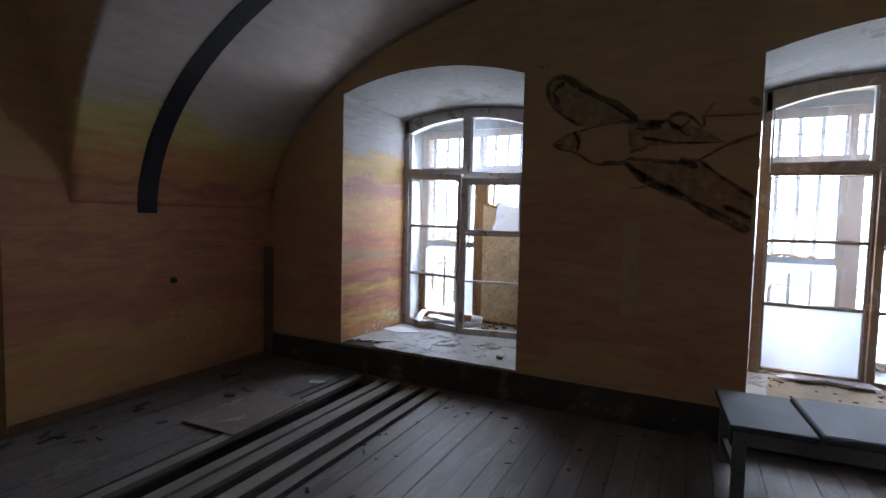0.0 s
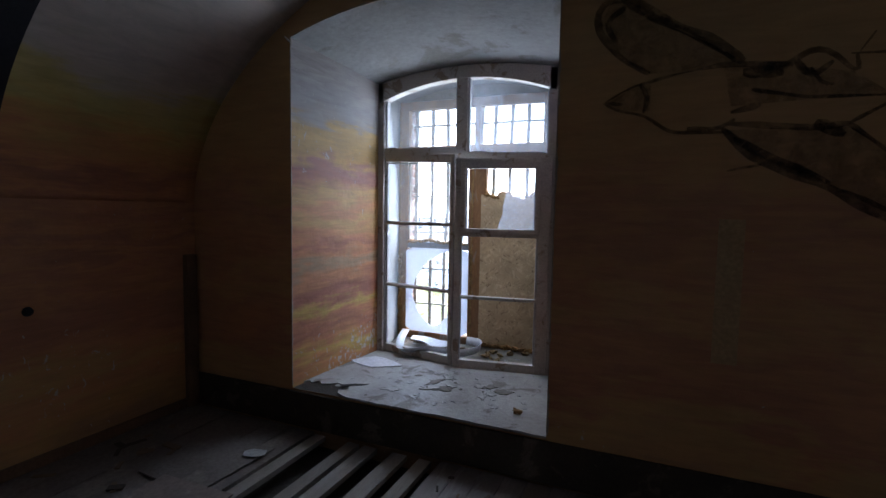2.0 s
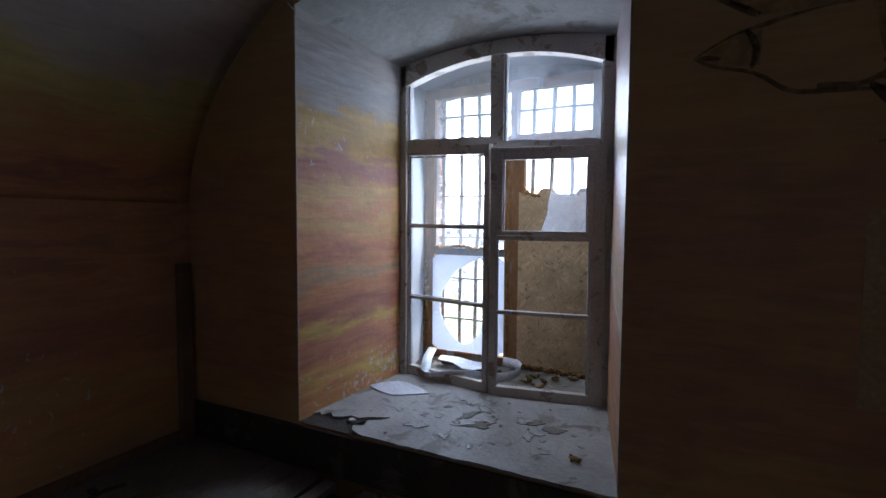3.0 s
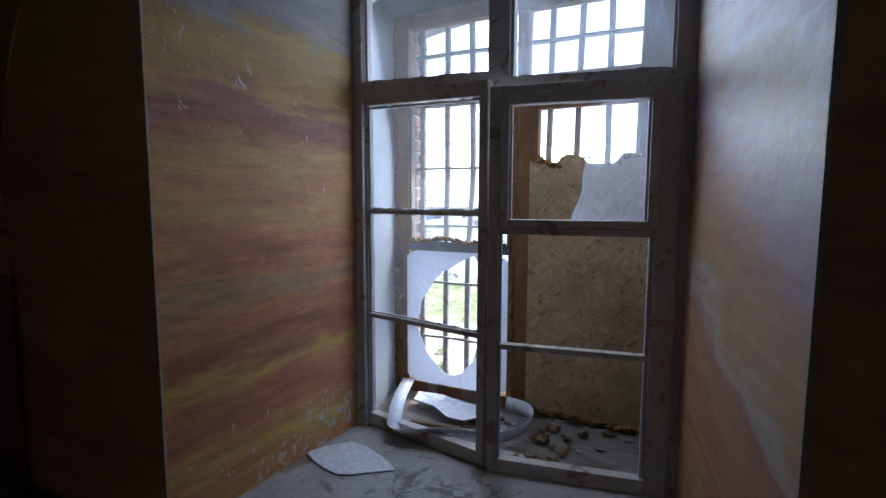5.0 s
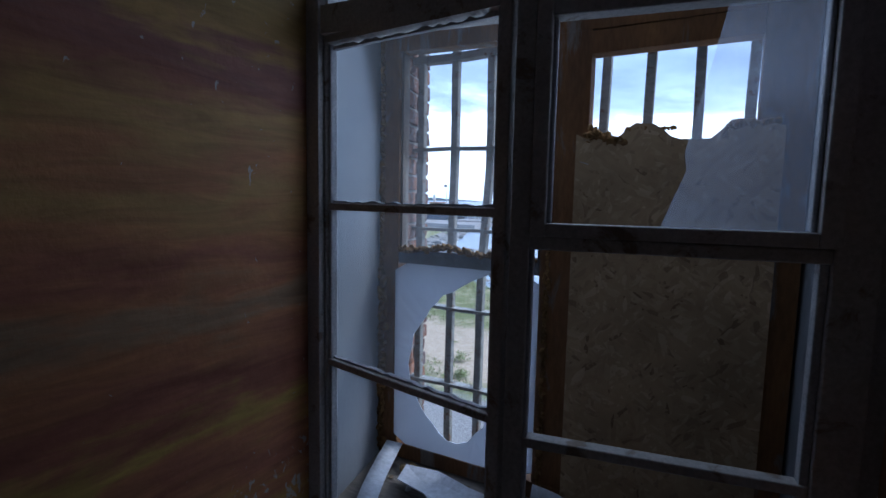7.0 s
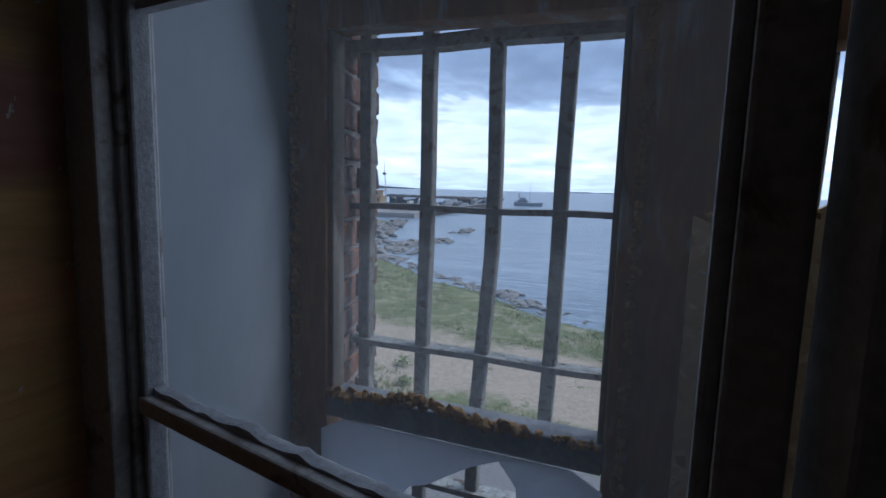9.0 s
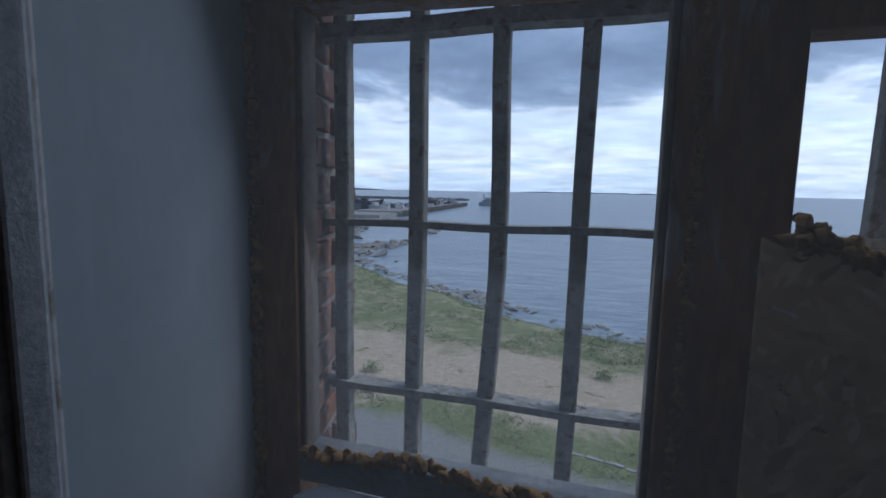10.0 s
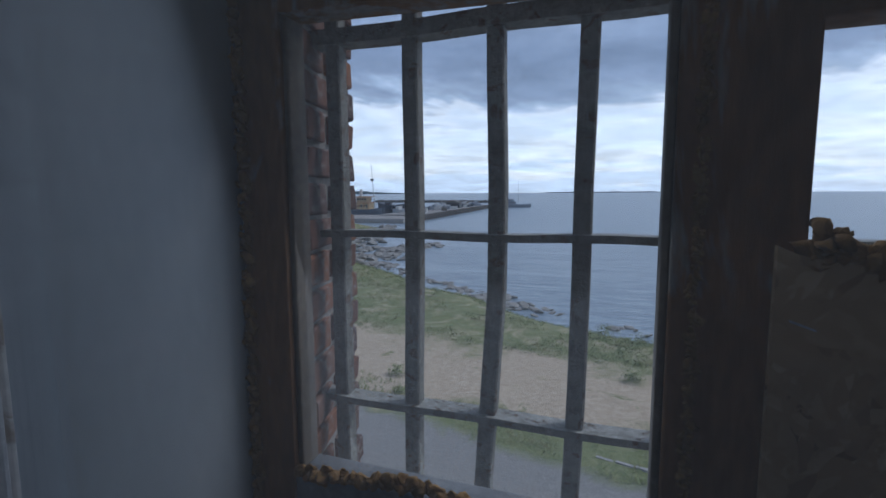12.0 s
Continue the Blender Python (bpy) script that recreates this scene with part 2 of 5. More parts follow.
M_SILL = mottled("worn_sill_paint", (0.40, 0.395, 0.39), (0.28, 0.27, 0.265), 3, 0.65, 0.4, 38, 0.5, 0.007, (0.17, 0.155, 0.14), 1.1, 0.0, None, 0.6)
M_INNERSILL = mottled("dirty_sill_board", (0.27, 0.24, 0.215), (0.17, 0.15, 0.13), 3, 0.6, 0.4, 45, 0.4, 0.005, (0.13, 0.11, 0.09), 1.2, 0.0, (0.5, 2.5, 1.0))
M_PLINTH = mottled("dark_skirting_paint", (0.075, 0.06, 0.05), (0.045, 0.038, 0.033), 4, 0.8, 0.3, 50, 0.4, 0.006, (0.13, 0.11, 0.09), 1.0)
M_CASING = mottled("brown_casing_paint", (0.20, 0.12, 0.075), (0.13, 0.08, 0.055), 5, 0.8, 0.3, 50, 0.3, 0.004)
M_FRAME = mottled("old_white_joinery", (0.56, 0.53, 0.51), (0.45, 0.42, 0.40), 5, 0.6, 0.4, 90, 0.3, 0.003, (0.28, 0.22, 0.17), 1.6)
M_STRIPPED = mottled("stripped_joinery", (0.42, 0.33, 0.24), (0.30, 0.235, 0.175), 4, 0.7, 0.3, 80, 0.4, 0.004, (0.50, 0.47, 0.44), 1.2)
M_PUTTY = mottled("glazing_putty", (0.52, 0.52, 0.54), (0.42, 0.42, 0.44), 14, 0.8, 0.3, 120, 0.5, 0.003)
M_OUTER = mottled("bare_brown_joinery", (0.30, 0.145, 0.055), (0.15, 0.078, 0.04), 5, 0.75, 0.3, 80, 0.4, 0.004, (0.25, 0.22, 0.20), 1.2, 0.0, (1, 1, 0.25))
M_RAIL = mottled("grey_rail_paint", (0.22, 0.23, 0.25), (0.15, 0.15, 0.16), 6, 0.7, 0.3, 80, 0.4, 0.004)
M_BEAD = mottled("bare_bead", (0.20, 0.165, 0.13), (0.13, 0.105, 0.085), 8, 0.7, 0.3, 80, 0.3, 0.003)
M_FOAM = mottled("dried_foam", (0.38, 0.22, 0.085), (0.17, 0.095, 0.04), 18, 0.9, 0.2, 110, 0.8, 0.006)
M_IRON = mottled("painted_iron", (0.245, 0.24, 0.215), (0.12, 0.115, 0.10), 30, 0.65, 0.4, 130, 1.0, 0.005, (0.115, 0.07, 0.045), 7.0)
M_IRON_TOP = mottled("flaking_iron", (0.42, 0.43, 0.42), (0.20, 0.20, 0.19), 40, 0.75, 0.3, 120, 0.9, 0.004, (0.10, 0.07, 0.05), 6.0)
M_FLOOR = mottled("worn_floor_paint", (0.22, 0.19, 0.182), (0.15, 0.127, 0.122), 3, 0.5, 0.4, 60, 0.35, 0.003, (0.23, 0.215, 0.20), 1.1, 0.0, (3.0, 0.5, 1.0))
def vary_by_board(m, lo, hi):
    """Each board has its own tone."""
    nt = m.node_tree
    b = nt.nodes["Principled BSDF"]
    src = b.inputs["Base Color"].links[0].from_socket
    info = nt.nodes.new("ShaderNodeObjectInfo")
    k = clip_range(nt, info.outputs["Random"], 0.0, 1.0, lo, hi)
    mul = nt.nodes.new("ShaderNodeVectorMath")
    mul.operation = "SCALE"
    nt.links.new(src, mul.inputs[0])
    nt.links.new(k, mul.inputs["Scale"])
    nt.links.new(mul.outputs[0], b.inputs["Base Color"])


vary_by_board(M_FLOOR, 0.82, 1.15)
M_PLANK = mottled("bare_plank", (0.30, 0.275, 0.255), (0.22, 0.20, 0.185), 3, 0.7, 0.3, 60, 0.4, 0.003, None, 1.0, 0.0, (4.0, 0.4, 1.0))
M_DUST = mottled("rubble_dust", (0.085, 0.075, 0.07), (0.05, 0.045, 0.04), 5, 0.95, 0.1, 60, 0.8, 0.01)
M_DUSTY = mottled("dusty_boards", (0.21, 0.185, 0.175), (0.14, 0.123, 0.115), 2.5, 0.95, 0.1, 45, 0.5, 0.006, (0.23, 0.205, 0.185), 0.5)
M_BAND = mottled("black_band_paint", (0.012, 0.014, 0.020), (0.020, 0.022, 0.03), 8, 0.6, 0.3, 60, 0.2, 0.003)
M_DARKWALL = mottled("plain_plaster", (0.82, 0.80, 0.77), (0.76, 0.74, 0.71), 2, 0.9, 0.2, 40, 0.4, 0.006)


def glass_material(name, haze, tint=(0.75, 0.82, 0.95), patch=0.5):
    """Thin dirty pane: clear, with a gloss by Fresnel and a veil of dust."""
    m = bpy.data.materials.new(name)
    m.use_nodes = True
    nt = m.node_tree
    nt.nodes.clear()
    N, L = nt.nodes.new, nt.links.new
    out = N("ShaderNodeOutputMaterial")
    tr = N("ShaderNodeBsdfTransparent")
    gl = N("ShaderNodeBsdfGlossy")
    gl.inputs["Roughness"].default_value = 0.03
    lw = N("ShaderNodeLayerWeight")
    lw.inputs["Blend"].default_value = 0.5
    pw = N("ShaderNodeMath")
    pw.operation = "POWER"
    L(lw.outputs["Facing"], pw.inputs[0])
    pw.inputs[1].default_value = 4.0
    fr = N("ShaderNodeMath")
    fr.operation = "MULTIPLY_ADD"
    L(pw.outputs[0], fr.inputs[0])
    fr.inputs[1].default_value = 0.5
    fr.inputs[2].default_value = 0.02
    m1 = N("ShaderNodeMixShader")
    L(fr.outputs[0], m1.inputs[0])
    L(tr.outputs[0], m1.inputs[1])
    L(gl.outputs[0], m1.inputs[2])
    tl = N("ShaderNodeBsdfTranslucent")
    tl.inputs["Color"].default_value = (*tint, 1)
    v = coords(nt)
    n = noise_node(nt, v, 3.0, 7, 0.65, 0.8)
    sc = noise_node(nt, v, 90.0, 3, 0.6, 0.0)
    a = clip_range(nt, n.outputs["Fac"], 0.35, 0.75, haze * (1 - patch), haze * (1 + patch * 2))
    d = clip_range(nt, sc.outputs["Fac"], 0.68, 0.76, 0.0, haze * 2.0)
    s = N("ShaderNodeMath")
    s.operation = "ADD"
    L(a, s.inputs[0])
    L(d, s.inputs[1])
    m2 = N("ShaderNodeMixShader")
    L(s.outputs[0], m2.inputs[0])
    L(m1.outputs[0], m2.inputs[1])
    L(tl.outputs[0], m2.inputs[2])
    L(m2.outputs[0], out.inputs[0])
    return m


M_GLASS = glass_material("dusty_glass", 0.026, (0.85, 0.87, 0.90), 0.12)
M_GLASS_TOP = glass_material("hazy_glass", 0.05)
M_SHARD = glass_material("milky_shard", 0.125, (0.7, 0.76, 0.9), 0.2)


def sheet_material():
    m = bpy.data.materials.new("white_plastic_sheet")
    m.use_nodes = True
    nt = m.node_tree
    b = nt.nodes["Principled BSDF"]
    b.inputs["Base Color"].default_value = (0.8, 0.82, 0.86, 1)
    b.inputs["Roughness"].default_value = 0.45
    tl = nt.nodes.new("ShaderNodeBsdfTranslucent")
    v = coords(nt)
    n = noise_node(nt, v, 4.0, 5, 0.6)
    c = mixed(nt, n.outputs["Fac"], (0.72, 0.76, 0.84), (0.86, 0.88, 0.92))
    nt.links.new(c, tl.inputs["Color"])
    nt.links.new(c, b.inputs["Base Color"])
    bump(nt, b, n.outputs["Fac"], 0.2, 0.01)
    mx = nt.nodes.new("ShaderNodeMixShader")
    mx.inputs[0].default_value = 0.38
    nt.links.new(b.outputs[0], mx.inputs[1])
    nt.links.new(tl.outputs[0], mx.inputs[2])
    nt.links.new(mx.outputs[0], nt.nodes["Material Output"].inputs[0])
    return m


M_SHEET = sheet_material()


def osb_material():
    m, nt, b = material("strand_board", 0.7, 0.0, 0.3)
    v = coords(nt)
    def strands(turn, size, stretch):
        mp = nt.nodes.new("ShaderNodeMapping")
        mp.vector_type = "TEXTURE"
        mp.inputs["Rotation"].default_value = (0, turn, 0)
        mp.inputs["Scale"].default_value = tuple(1 / q for q in stretch)
        wob = noise_node(nt, v, 7, 3, 0.5)
        va = nt.nodes.new("ShaderNodeVectorMath")
        va.operation = "MULTIPLY_ADD"
        nt.links.new(wob.outputs["Color"], va.inputs[0])
        va.inputs[1].default_value = (0.05, 0.05, 0.05)
        nt.links.new(v, va.inputs[2])
        nt.links.new(va.outputs[0], mp.inputs["Vector"])
        vo = nt.nodes.new("ShaderNodeTexVoronoi")
        vo.inputs["Scale"].default_value = size
        nt.links.new(mp.outputs[0], vo.inputs["Vector"])
        return vo.outputs["Color"]

    pick = noise_node(nt, v, 13, 3, 0.6)
    pick2 = noise_node(nt, v, 17, 3, 0.6, 0.5)
    c1 = mixed(nt, clip_range(nt, pick.outputs["Fac"], 0.48, 0.52), strands(0.5, 62, (0.34, 1, 1.2)), strands(-0.8, 62, (0.34, 1, 1.2)))
    c2 = mixed(nt, clip_range(nt, pick2.outputs["Fac"], 0.54, 0.57), c1, strands(1.45, 56, (0.36, 1, 1.2)))
    sep = nt.nodes.new("ShaderNodeSeparateColor")
    nt.links.new(c2, sep.inputs[0])
    r = ramp_node(nt, [(0.0, (0.24, 0.155, 0.085)), (0.07, (0.37, 0.255, 0.15)), (0.16, (0.45, 0.315, 0.18)), (0.75, (0.50, 0.36, 0.21)), (1.0, (0.60, 0.45, 0.28))])
    nt.links.new(sep.outputs[0], r.inputs["Fac"])
    big = noise_node(nt, v, 4, 5, 0.6)
    sc = clip_range(nt, big.outputs["Fac"], 0.3, 0.7, 0.75, 1.15)
    mul = nt.nodes.new("ShaderNodeVectorMath")
    mul.operation = "SCALE"
    nt.links.new(r.outputs["Color"], mul.inputs[0])
    nt.links.new(sc, mul.inputs["Scale"])
    nt.links.new(mul.outputs[0], b.inputs["Base Color"])
    bump(nt, b, sep.outputs[0], 0.05, 0.001)
    return m


M_OSB = osb_material()


# ---- mesh helpers ----
def add_box(bm, x0, x1, y0, y1, z0, z1):
    vs = [bm.verts.new(p) for p in ((x0, y0, z0), (x1, y0, z0), (x1, y1, z0), (x0, y1, z0), (x0, y0, z1), (x1, y0, z1), (x1, y1, z1), (x0, y1, z1))]
    for f in ((0, 3, 2, 1), (4, 5, 6, 7), (0, 1, 5, 4), (1, 2, 6, 5), (2, 3, 7, 6), (3, 0, 4, 7)):
        bm.faces.new([vs[i] for i in f])
    return vs


def box(x0, x1, y0, y1, z0, z1, bevel=0.0):
    bm = bmesh.new()
    add_box(bm, x0, x1, y0, y1, z0, z1)
    if bevel:
        bmesh.ops.bevel(bm, geom=bm.edges[:], offset=bevel, segments=2, affect="EDGES", profile=0.5)
    return bm


def part(name, bm, mat, parent=None, label="", smooth=False):
    """Links a bmesh as one mesh object, under a thing or a part."""
    me = bpy.data.meshes.new(name)
    bm.normal_update()
    bm.to_mesh(me)
    bm.free()
    for m in (mat if isinstance(mat, (list, tuple)) else [mat]):
        me.materials.append(m)
    if smooth:
        for p in me.polygons:
            p.use_smooth = True
    ob = new(name, me)
    if parent is not None:
        ob.parent = parent
    if label:
        ob["label"] = label
    return ob


def empty(name, m, label, category, group="", kind=""):
    ob = new(name)
    ob.matrix_basis = m
    return tagged(ob, label, category, group, kind)


def prism(pts, y0, y1):
    """A slab with the outline pts in (x, z), from y0 to y1."""
    bm = bmesh.new()
    a = [bm.verts.new((x, y0, z)) for x, z in pts]
    b = [bm.verts.new((x, y1, z)) for x, z in pts]
    n = len(pts)
    bm.faces.new(a)
    bm.faces.new(b[::-1])
    for i in range(n):
        j = (i + 1) % n
        bm.faces.new((a[j], a[i], b[i], b[j]))
    bmesh.ops.recalc_face_normals(bm, faces=bm.faces[:])
    bmesh.ops.triangulate(bm, faces=[f for f in bm.faces if len(f.verts) > 4])
    return bm


# ---- plan of the room ----
XL, XR, YB = -0.923, 6.10, -6.2          # left, right and back walls; the window wall's face is y = 0
VC, VA, V0, VB = 2.59, 3.515, 1.48, 1.92  # barrel vault: middle, half span, springing, rise
NICHES = (0.0, 3.38)                      # left edge of each window niche
SPRING = (2.65, 2.60)                     # springing height of their arches
OUT = 1.95                                # outer face of the window wall
ARC = 14


def vault(x):
    return V0 + VB * math.sqrt(max(0.0, 1 - ((x - VC) / VA) ** 2))


LC, LA, LB = -2.73, 0.85, 1.90            # cross vault from the left wall: middle in y, half span, rise


def cross(y):
    return V0 + LB * math.sqrt(max(0.0, 1 - ((y - LC) / LA) ** 2))


def ring(x0, x1, z0, zs, zc):
    """Outline of an arched opening: up the left side, over the arch, down the right side."""
    w, h = x1 - x0, zc - zs
    r = (w * w / 4 + h * h) / (2 * h) if h > 0.001 else 1e6
    pts = [(x0, z0)]
    for i in range(ARC + 1):
        x = x0 + w * i / ARC
        d = x - (x0 + x1) / 2
        pts.append((x, zc - r + math.sqrt(r * r - d * d)))
    return pts + [(x1, z0)]


def wall_window():
    """The outer wall with its two deep niches: room face, painted reveals, white reveals, brick reveals, outer face."""
    bm = bmesh.new()
    top = 3.75

    def quad(a, b, c, d, mi):
        f = bm.faces.new([bm.verts.new(p) for p in (a, b, c, d)])
        f.material_index = mi

    def face(y, rings, mi, z0, flip):
        """Face in the plane y, from XL to XR, with the openings left out."""
        xs = XL - 0.4
        for r in rings + [None]:
            xe = r[0][0] if r else XR + 0.4
            q = [(xs, y, z0), (xe, y, z0), (xe, y, top), (xs, y, top)]
            quad(*(q[::-1] if flip else q), mi)
            if r:
                arc = r[1:-1]
                for (xa, za), (xb, zb) in zip(arc, arc[1:]):
                    q = [(xa, y, za), (xb, y, zb), (xb, y, top), (xa, y, top)]
                    quad(*(q[::-1] if flip else q), mi)
                q = [(r[0][0], y, z0), (r[-1][0], y, z0), (r[-1][0], y, r[-1][1]), (r[0][0], y, r[0][1])]
                quad(*(q[::-1] if flip else q), mi)
                xs = r[-1][0]

    fronts, backs = [], []
    for nx, spring in zip(NICHES, SPRING):
        levels = [
            (0.0, ring(nx, nx + 1.782, 0.258, spring, spring + 0.145)),
            (1.06, ring(nx + 0.07, nx + 1.592, 0.255, 2.58, 2.675)),
            (1.13, ring(nx + 0.06, nx + 1.585, 0.255, 2.58, 2.675)),
            (1.60, ring(nx - 0.015, nx + 1.52, 0.265, 2.53, 2.66)),
            (1.64, ring(nx + 0.062, nx + 1.46, 0.20, 2.50, 2.56)),
            (OUT, ring(nx - 0.006, nx + 1.53, 0.18, 2.52, 2.60))]
        fronts.append(levels[0][1])
        backs.append(levels[-1][1])
        for k, ((ya, ra), (yb, rb)) in enumerate(zip(levels, levels[1:])):
            steps = 5 if k == 0 else 1
            for s in range(steps):
                ta, tb = s / steps, (s + 1) / steps
                A = [(p[0] + (q[0] - p[0]) * ta, ya + (yb - ya) * ta, p[1] + (q[1] - p[1]) * ta) for p, q in zip(ra, rb)]
                B = [(p[0] + (q[0] - p[0]) * tb, ya + (yb - ya) * tb, p[1] + (q[1] - p[1]) * tb) for p, q in zip(ra, rb)]
                n = len(A)
                for i in range(n):
                    j = (i + 1) % n
                    side = i == 0 or i == n - 2
                    mi = (7 if i == n - 1 and nx == 0 else 3 if i == n - 1 else 1 if i == 0 else 6 if side else 2) if k == 0 else (4 if k >= 3 else 8 if i == n - 1 else 5)
                    quad(A[i], A[j], B[j], B[i], mi)
    face(0.0, fronts, 0, -0.3, False)
    face(OUT, backs, 4, -0.3, True)
    bmesh.ops.remove_doubles(bm, verts=bm.verts[:], dist=0.0005)
    return part("wall_window", bm, [M_MURAL_DARK, M_MURAL, M_WHITE, M_SILL, M_BRICKWALL, M_REVEAL, M_MURAL_PALE, M_DUST, M_INNERSILL])


M_BRICKWALL = mottled("mortar", (0.30, 0.28, 0.26), (0.22, 0.20, 0.185), 8, 0.95, 0.2, 70, 0.8, 0.008)
tagged(wall_window(), "thick plaster wall with dusk mural and two arched window niches", "wall", kind="structure")


def wall_left():
    """Left wall with a doorway; it rises into the cross vault behind the doorway."""
    bm = bmesh.new()
    d0, d1, dt, th = -2.27, -3.19, 2.08, 0.35
    ys = [0.0, -0.6, -1.2, -1.88] + [-1.88 - 0.1 * i for i in range(1, 4)] + [d0] + [d0 + (d1 - d0) * i / 8 for i in range(1, 9)] + [-3.6, -4.0, -4.4, -4.68, -5.4, YB]
    for xa in (XL, XL - th):
        for ya, yb in zip(ys, ys[1:]):
            za = zb = 3.7
            z0 = dt if d0 >= ya > d1 + 1e-6 else -0.3
            # upper wall under the cross vault: darker mural carries on its painted-in shade
            cutz = max(z0, 1.72 if ya <= -1.88 else 3.7)
            if cutz > z0:
                bm.faces.new([bm.verts.new(p) for p in ((xa, ya, z0), (xa, yb, z0), (xa, yb, cutz), (xa, ya, cutz))])
            if cutz < zb:
                f = bm.faces.new([bm.verts.new(p) for p in ((xa, ya, cutz), (xa, yb, cutz), (xa, yb, zb), (xa, ya, za))])
                f.material_index = 1
    for q in (((XL, d0, -0.3), (XL - th, d0, -0.3), (XL - th, d0, dt), (XL, d0, dt)), ((XL, d1, -0.3), (XL - th, d1, -0.3), (XL - th, d1, dt), (XL, d1, dt)),
              ((XL, d0, dt), (XL - th, d0, dt), (XL - th, d1, dt), (XL, d1, dt))):
        bm.faces.new([bm.verts.new(p) for p in q])
    bmesh.ops.remove_doubles(bm, verts=bm.verts[:], dist=0.0005)
    bmesh.ops.recalc_face_normals(bm, faces=bm.faces[:])
    return part("wall_left", bm, [M_MURAL_LEFT, M_MURAL_DARK])


tagged(wall_left(), "orange and red mural wall with a dark doorway", "wall", kind="structure")
tagged(part("wall_right", box(XR, XR + 0.35, YB, 0, -0.3, 3.7), M_DARKWALL), "plain plaster side wall", "wall", kind="structure")
tagged(part("wall_back", box(XL - 0.35, XR + 0.35, YB - 0.3, YB, -0.3, 3.7), M_DARKWALL), "plain plaster wall behind the walker", "wall", kind="structure")
bmc = box(XL - 1.9, XL - 0.35, -3.9, -3.6, -0.3, 2.6)
add_box(bmc, XL - 1.9, XL - 0.35, -2.0, -1.7, -0.3, 2.6)
add_box(bmc, XL - 2.0, XL - 1.9, -3.9, -1.7, -0.3, 2.6)
add_box(bmc, XL - 1.9, XL - 0.35, -3.6, -2.0, 2.3, 2.6)
tagged(part("wall_passage", bmc, M_DARKWALL), "dark passage walls beyond the doorway", "wall", kind="structure")


def ceiling():
    bm = bmesh.new()
    nx, ny = 96, 90
    xs = [XL + (XR - XL) * (0.5 - 0.5 * math.cos(math.pi * i / nx)) for i in range(nx + 1)]
    ys = [-0.094 * j for j in range(20)] + [-1.88 - 0.017 * j for j in range(30)] + [-2.39 - 0.08 * j for j in range(9)] + [-3.07 - 0.017 * j for j in range(30)] + [-3.58 - (abs(YB) - 3.58) * j / 20 for j in range(21)]
    ny = len(ys) - 1
    up = [[bm.verts.new((x, y, max(vault(x), cross(y) if x < VC else V0))) for y in ys] for x in xs]
    for i in range(nx):
        for j in range(ny):
            f = bm.faces.new((up[i][j], up[i + 1][j], up[i + 1][j + 1], up[i][j + 1]))
            xm, ym = (xs[i] + xs[i + 1]) / 2, (ys[j] + ys[j + 1]) / 2
            # cross vault turned from the windows: its shade is put in with the darker mural
            f.material_index = 1 if xm < VC and cross(ym) > vault(xm) else 0
            f.smooth = True
    ob = part("ceiling", bm, [M_MURAL_CEIL, M_MURAL_DARK])
    so = ob.modifiers.new("thickness", "SOLIDIFY")
    so.thickness, so.offset = 0.2, -1
    return ob


M_MURAL_CEIL = mural("vault_paint", [
    (0.0, ORA), (0.30, ORA), (0.325, (0.28, 0.085, 0.06)), (0.35, ORA), (0.38, RED), (0.40, ORA), (0.43, (0.27, 0.085, 0.06)), (0.45, ORA), (0.475, (0.45, 0.23, 0.07)), (0.50, (0.44, 0.30, 0.08)), (0.525, (0.42, 0.38, 0.12)),
    (0.55, (0.44, 0.40, 0.16)), (0.575, (0.42, 0.41, 0.37)), (0.61, (0.42, 0.41, 0.41)), (1.0, (0.44, 0.43, 0.43))], 0.13, 0.6, 0.78, chalk=0.22)
tagged(ceiling(), "pale groin vault fading into sunset colours near its springing", "ceiling", kind="structure")


# ---- floor: boards along y, some of them lifted beside the left window ----
floor_base = part("floor", box(XL - 2.0, XR + 0.35, YB - 0.3, 0.0, -0.30, -0.12), M_DUST)
tagged(floor_base, "grey painted board floor with lifted planks", "floor", kind="structure")
for i in range(6):
    a = XL + 0.188 * i
    part("plank", box(a, a + 0.184, YB + 0.4 * (i % 2), -0.02, -0.12, -0.004 - 0.002 * (i % 3), 0.003), M_DUSTY, floor_base)
# planks: (left edge, right edge); the gaps between the first ones are open
LIFTED = [(0.242, 0.327), (0.507, 0.592), (0.627, 0.727), (0.837, 0.942), (1.022, 1.107)]
for a, b in LIFTED:
    part("plank", box(a, b, -4.6, -0.06, -0.035, 0.0, 0.003), M_PLANK, floor_base)
x = 1.157
rnd = random.Random(3)
while x < XR - 0.02:
    w = 0.135
    cut = -2.2 - 1.6 * rnd.random()
    for y0, y1 in ((cut + 0.003, -0.03), (YB, cut)):
        dz = rnd.uniform(-0.002, 0.002)
        part("plank", box(x, min(x + w - rnd.uniform(0.0015, 0.0035), XR), y0, y1, -0.04, dz, 0.0012), M_FLOOR, floor_base)
    x += w


# ---- joinery ----
def bar_box(x0, x1, z0, z1, t, mat, name, parent, y0=None, bevel=0.004, label=""):
    return part(name, box(x0, x1, -t / 2 if y0 is None else y0, t / 2 if y0 is None else y0 + t, z0, z1, bevel), mat, parent, label)


def pane(parent, x0, x1, z0, z1, mat, y=0.0, name="pane", label=""):
    ob = part(name, box(x0, x1, y - 0.002, y + 0.002, z0, z1), mat, parent, label)
    ob.visible_shadow = False
    return ob


